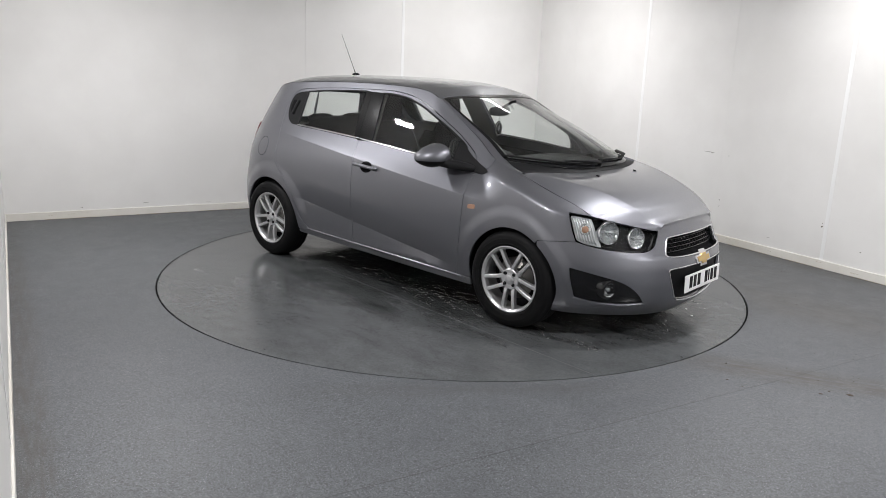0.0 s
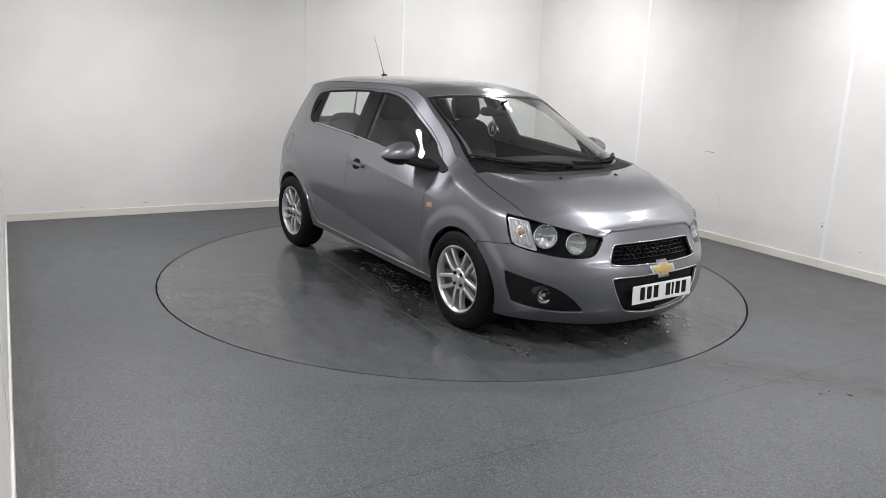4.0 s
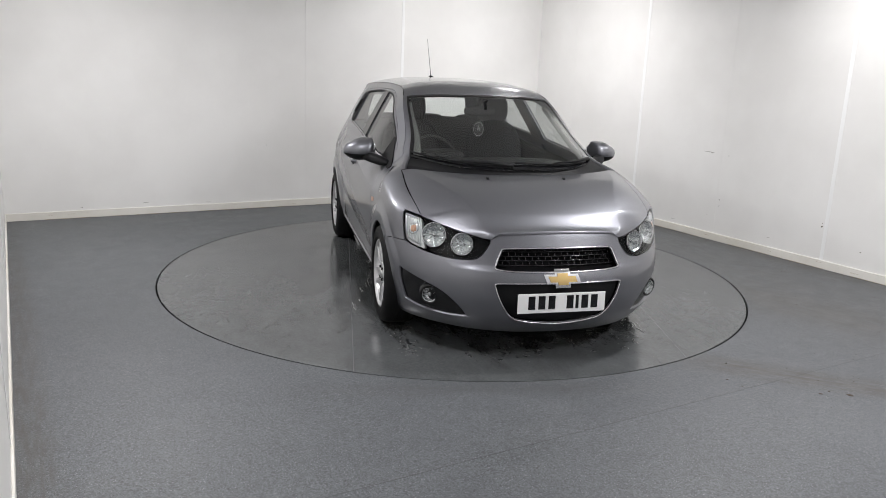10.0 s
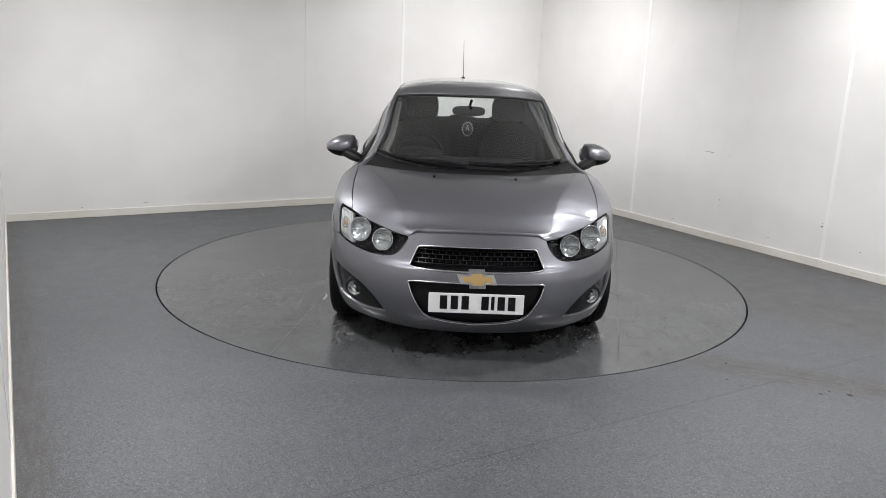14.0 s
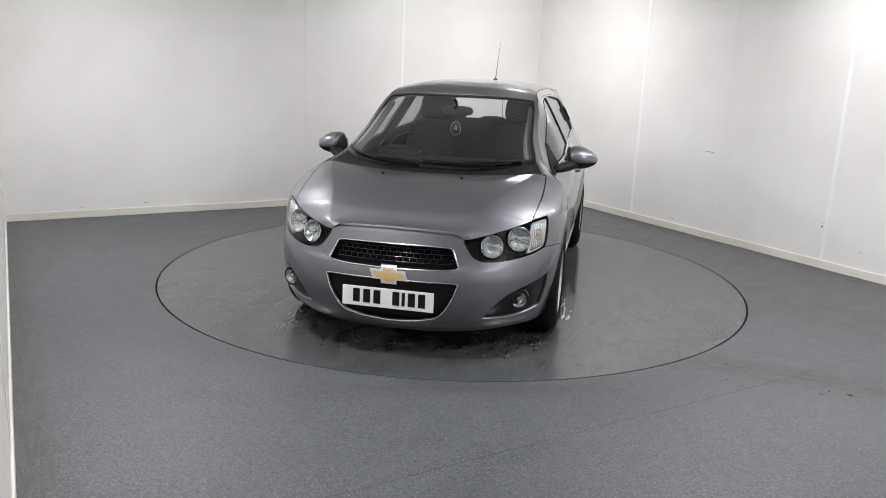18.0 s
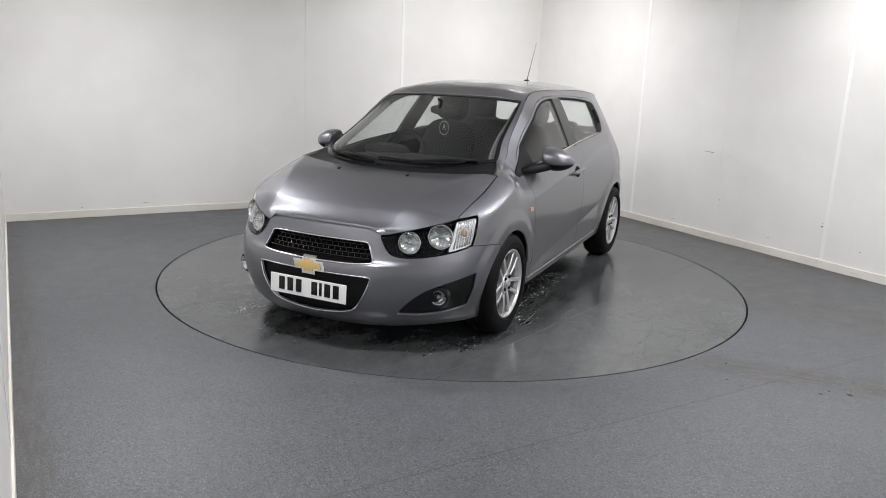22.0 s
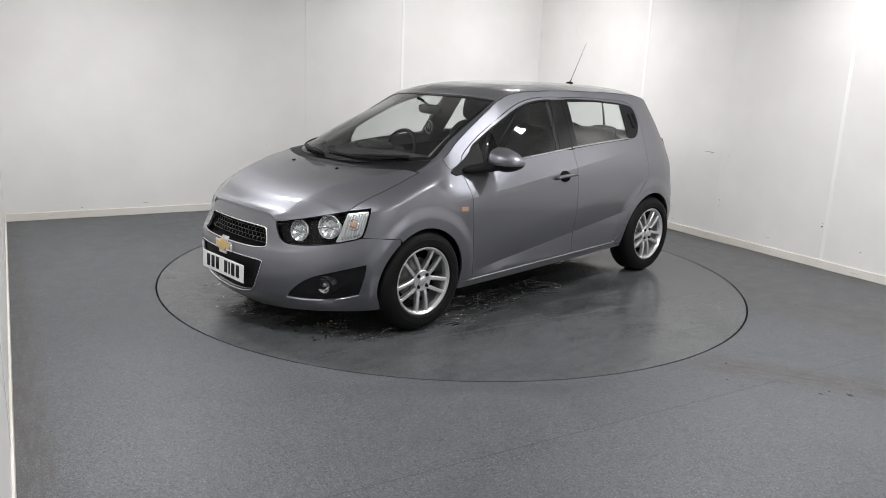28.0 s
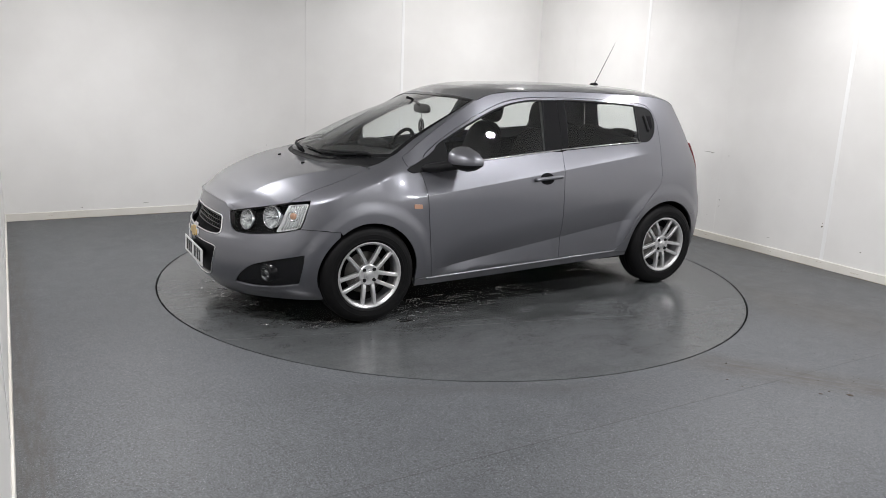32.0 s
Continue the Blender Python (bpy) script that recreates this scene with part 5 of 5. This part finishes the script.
# inner skins that close the gaps
for r in BOTH:
    loop = run((0.40, 0.90), (0.40, 0.95), n=2)[:-1] + run((0.40, 0.95), (0.90, 0.95), n=10)[:-1] + run((0.90, 0.95), (0.90, 0.905), n=2)[:-1] + run((0.90, 0.905), (0.40, 0.90), n=10)[:-1]
    panel("screen_pillar_lining", loop, top, LINING, car, right=r, lift=-0.03, gap=0, flange=0.03, step=(0.05, 0.05), label="grey inner windscreen pillar trim")
    panel("pillar_lining", [(-0.13, 1.03), (-0.21, 1.43), (-0.40, 1.43), (-0.33, 1.03)], wrap, LINING, car, right=r, lift=-0.035, gap=0, flange=0, step=(0.1, 0.1), label="grey pillar lining")
    loop = [(-0.86, 0.25), (0.86, 0.25), (0.86, 0.92), (0.4, 0.96), (-0.27, 1.0), (-1.0, 1.05), (-1.15, 0.9), (-1.0, 0.7), (-0.86, 0.40)]
    panel("door_lining", loop, wrap, PLASTIC, car, right=r, lift=-0.045, gap=0, flange=0, step=(0.1, 0.1))


# ---- aerial and wipers ----
MAST = material("grey_mast", (0.10, 0.10, 0.10), 0.4)
aerial = new("roof_aerial")
aerial.parent = car
z0 = top(-1.169, 0)[2]
part("aerial_base", smooth_box(pose(-1.165, 0, z0 + 0.008), 0.085, 0.042, 0.03, 2.2, 10), PLASTIC, aerial, "", True)
bm = bmesh.new()
tube(bm, [(-1.169, 0, z0 + 0.012), (-1.19, 0, z0 + 0.05), (-1.362, 0, 1.868)], [0.006, 0.0035, 0.0015], 8)
part("mast", bm, MAST, aerial, "thin grey whip mast", True)
for y0, y1, a0, a1 in ((-0.06, -0.60, 0.946, 0.925), (0.58, 0.02, 0.942, 0.928)):
    wip = new("wiper")
    wip.parent = car

    def on_glass(f, h):
        return Vector(top(a0 + (a1 - a0) * f, (y0 + (y1 - y0) * f) / 0.69)) + Vector((0.35 * h, 0, h))
    bm = bmesh.new()
    tube(bm, [on_glass(0.0, 0.0), on_glass(0.01, 0.016), on_glass(0.3, 0.026), on_glass(0.62, 0.016)], [0.013, 0.012, 0.009, 0.006], 8)
    part("wiper_arm", bm, PLASTIC, wip, "", True)
    bm = bmesh.new()
    tube(bm, [on_glass(f, 0.010) for f in np.linspace(0.10, 1.10, 12)], 0.0065, 6)
    part("wiper_blade", bm, PLASTIC, wip, "", True)


# ---- inside ----
def front_seat(y):
    base = new("front_seat")
    base.parent = car
    part("seat_cushion", smooth_box(pose(0.05, y, 0.56, 0, -8, 0), 0.52, 0.50, 0.18, 3.2), CLOTH, base, "", True)
    part("backrest", smooth_box(pose(-0.27, y, 0.88, 0, -16, 0), 0.15, 0.49, 0.64, 3.0), CLOTH, base, "", True)
    part("headrest", smooth_box(pose(-0.385, y, 1.285, 0, -10, 0), 0.11, 0.27, 0.21, 3.6), CLOTH, base, "", True)
    for d in (-0.06, 0.06):
        bm = bmesh.new()
        tube(bm, [(-0.35, y + d, 1.12), (-0.38, y + d, 1.22)], 0.006, 6)
        part("headrest_post", bm, CHROME, base, "", True)


front_seat(0.36)
front_seat(-0.36)
bench = new("rear_bench")
bench.parent = car
part("seat_cushion", smooth_box(pose(-0.80, 0, 0.58), 0.50, 1.24, 0.18, 4.0), CLOTH, bench, "", True)
part("backrest", smooth_box(pose(-1.10, 0, 0.89, 0, -18, 0), 0.16, 1.24, 0.56, 4.5), CLOTH, bench, "", True)
for y in (-0.38, 0, 0.38):
    part("headrest", smooth_box(pose(-1.185, y, 1.145, 0, -12, 0), 0.09, 0.25, 0.08, 3.0), CLOTH, bench, "", True)
part("parcel_shelf", boxed(pose(-1.42, 0, 1.06), 0.42, 1.10, 0.025, 0.01), PLASTIC, car)
bm = smooth_box(pose(0.86, 0, 0.86), 0.56, 1.36, 0.28, 4.0)
part("dashboard", bm, PLASTIC, car, "black plastic dashboard", True)
part("instrument_hood", smooth_box(pose(0.70, -0.36, 1.005), 0.20, 0.34, 0.10, 2.6), PLASTIC, car, "", True)
helm = new("steering_wheel")
helm.parent = car
mh = pose(0.47, -0.36, 0.955, 0, -24, 0)
bm = bmesh.new()
lathe(bm, [(0.180 + 0.015 * math.cos(a), 0.015 * math.sin(a)) for a in (2 * math.pi * k / 10 for k in range(10))], mh, 44, True)
part("wheel_ring", bm, PLASTIC, helm, "black leather steering wheel ring", True)
bm = smooth_box(mh @ pose(0.01, 0, -0.01), 0.06, 0.15, 0.12, 2.4)
part("wheel_centre", bm, PLASTIC, helm, "", True)
for a, b in (((0, 0.06, 0), (0, 0.172, 0.01)), ((0, -0.06, 0), (0, -0.172, 0.01)), ((0, 0, -0.05), (0, 0, -0.172))):
    bm = bmesh.new()
    tube(bm, [mh @ Vector(a), mh @ Vector(b)], 0.014, 8)
    part("wheel_spoke", bm, PLASTIC, helm, "", True)
rvm = new("interior_mirror")
rvm.parent = car
part("mirror_shell", smooth_box(pose(0.465, -0.010, 1.305), 0.045, 0.24, 0.07, 3.2), PLASTIC, rvm, "", True)
bm = bmesh.new()
tube(bm, [(0.475, -0.010, 1.325), (0.56, 0.0, 1.375), (0.60, 0.0, 1.385)], 0.010, 8)
part("mirror_stalk", bm, PLASTIC, rvm, "", True)
tag_base = new("air_freshener")
tag_base.parent = car
bm = bmesh.new()
lathe(bm, [(0.0, 0.004), (0.042, 0.004), (0.045, 0.0), (0.042, -0.004), (0.0, -0.004)], pose(0.465, -0.014, 1.175) @ Matrix.Diagonal((1, 1, 1.3, 1)), 32)
part("disc", bm, BLACK_PAINT, tag_base, "black oval card", True)
bm = bmesh.new()
lathe(bm, [(0.036, 0.0045), (0.0365, 0.0055), (0.0385, 0.0055), (0.039, 0.0045)], pose(0.465, -0.014, 1.175) @ Matrix.Diagonal((1, 1, 1.3, 1)), 32)
part("printed_ring", bm, PRINT, tag_base, "white printed ring", True)
bm = bmesh.new()
for a, b in (((0.011, -0.014), (0, 0.028)), ((-0.011, -0.014), (0, 0.028)), ((0.007, 0.002), (-0.007, 0.002))):
    tube(bm, [(0.4705, -0.014 + a[0], 1.175 + a[1]), (0.4705, -0.014 + b[0], 1.175 + b[1])], 0.0018, 6)
part("printed_letter", bm, PRINT, tag_base, "white printed letter A")
bm = bmesh.new()
tube(bm, [(0.465, -0.014, 1.232), (0.465, -0.012, 1.275)], 0.0015, 5)
part("cord", bm, PLASTIC, tag_base)


# ======== things that move ========
def motions():
    times = [float(k) for k in range(33)]
    walk(turntable, [(t, pose(0, 0, 0, 0, 0, spin(t))) for t in times])
    walk(car, [(t, pose(0, 0, 0, 0, 0, spin(t)) @ pose(-0.109, 0.074, 0)) for t in times])


motions()
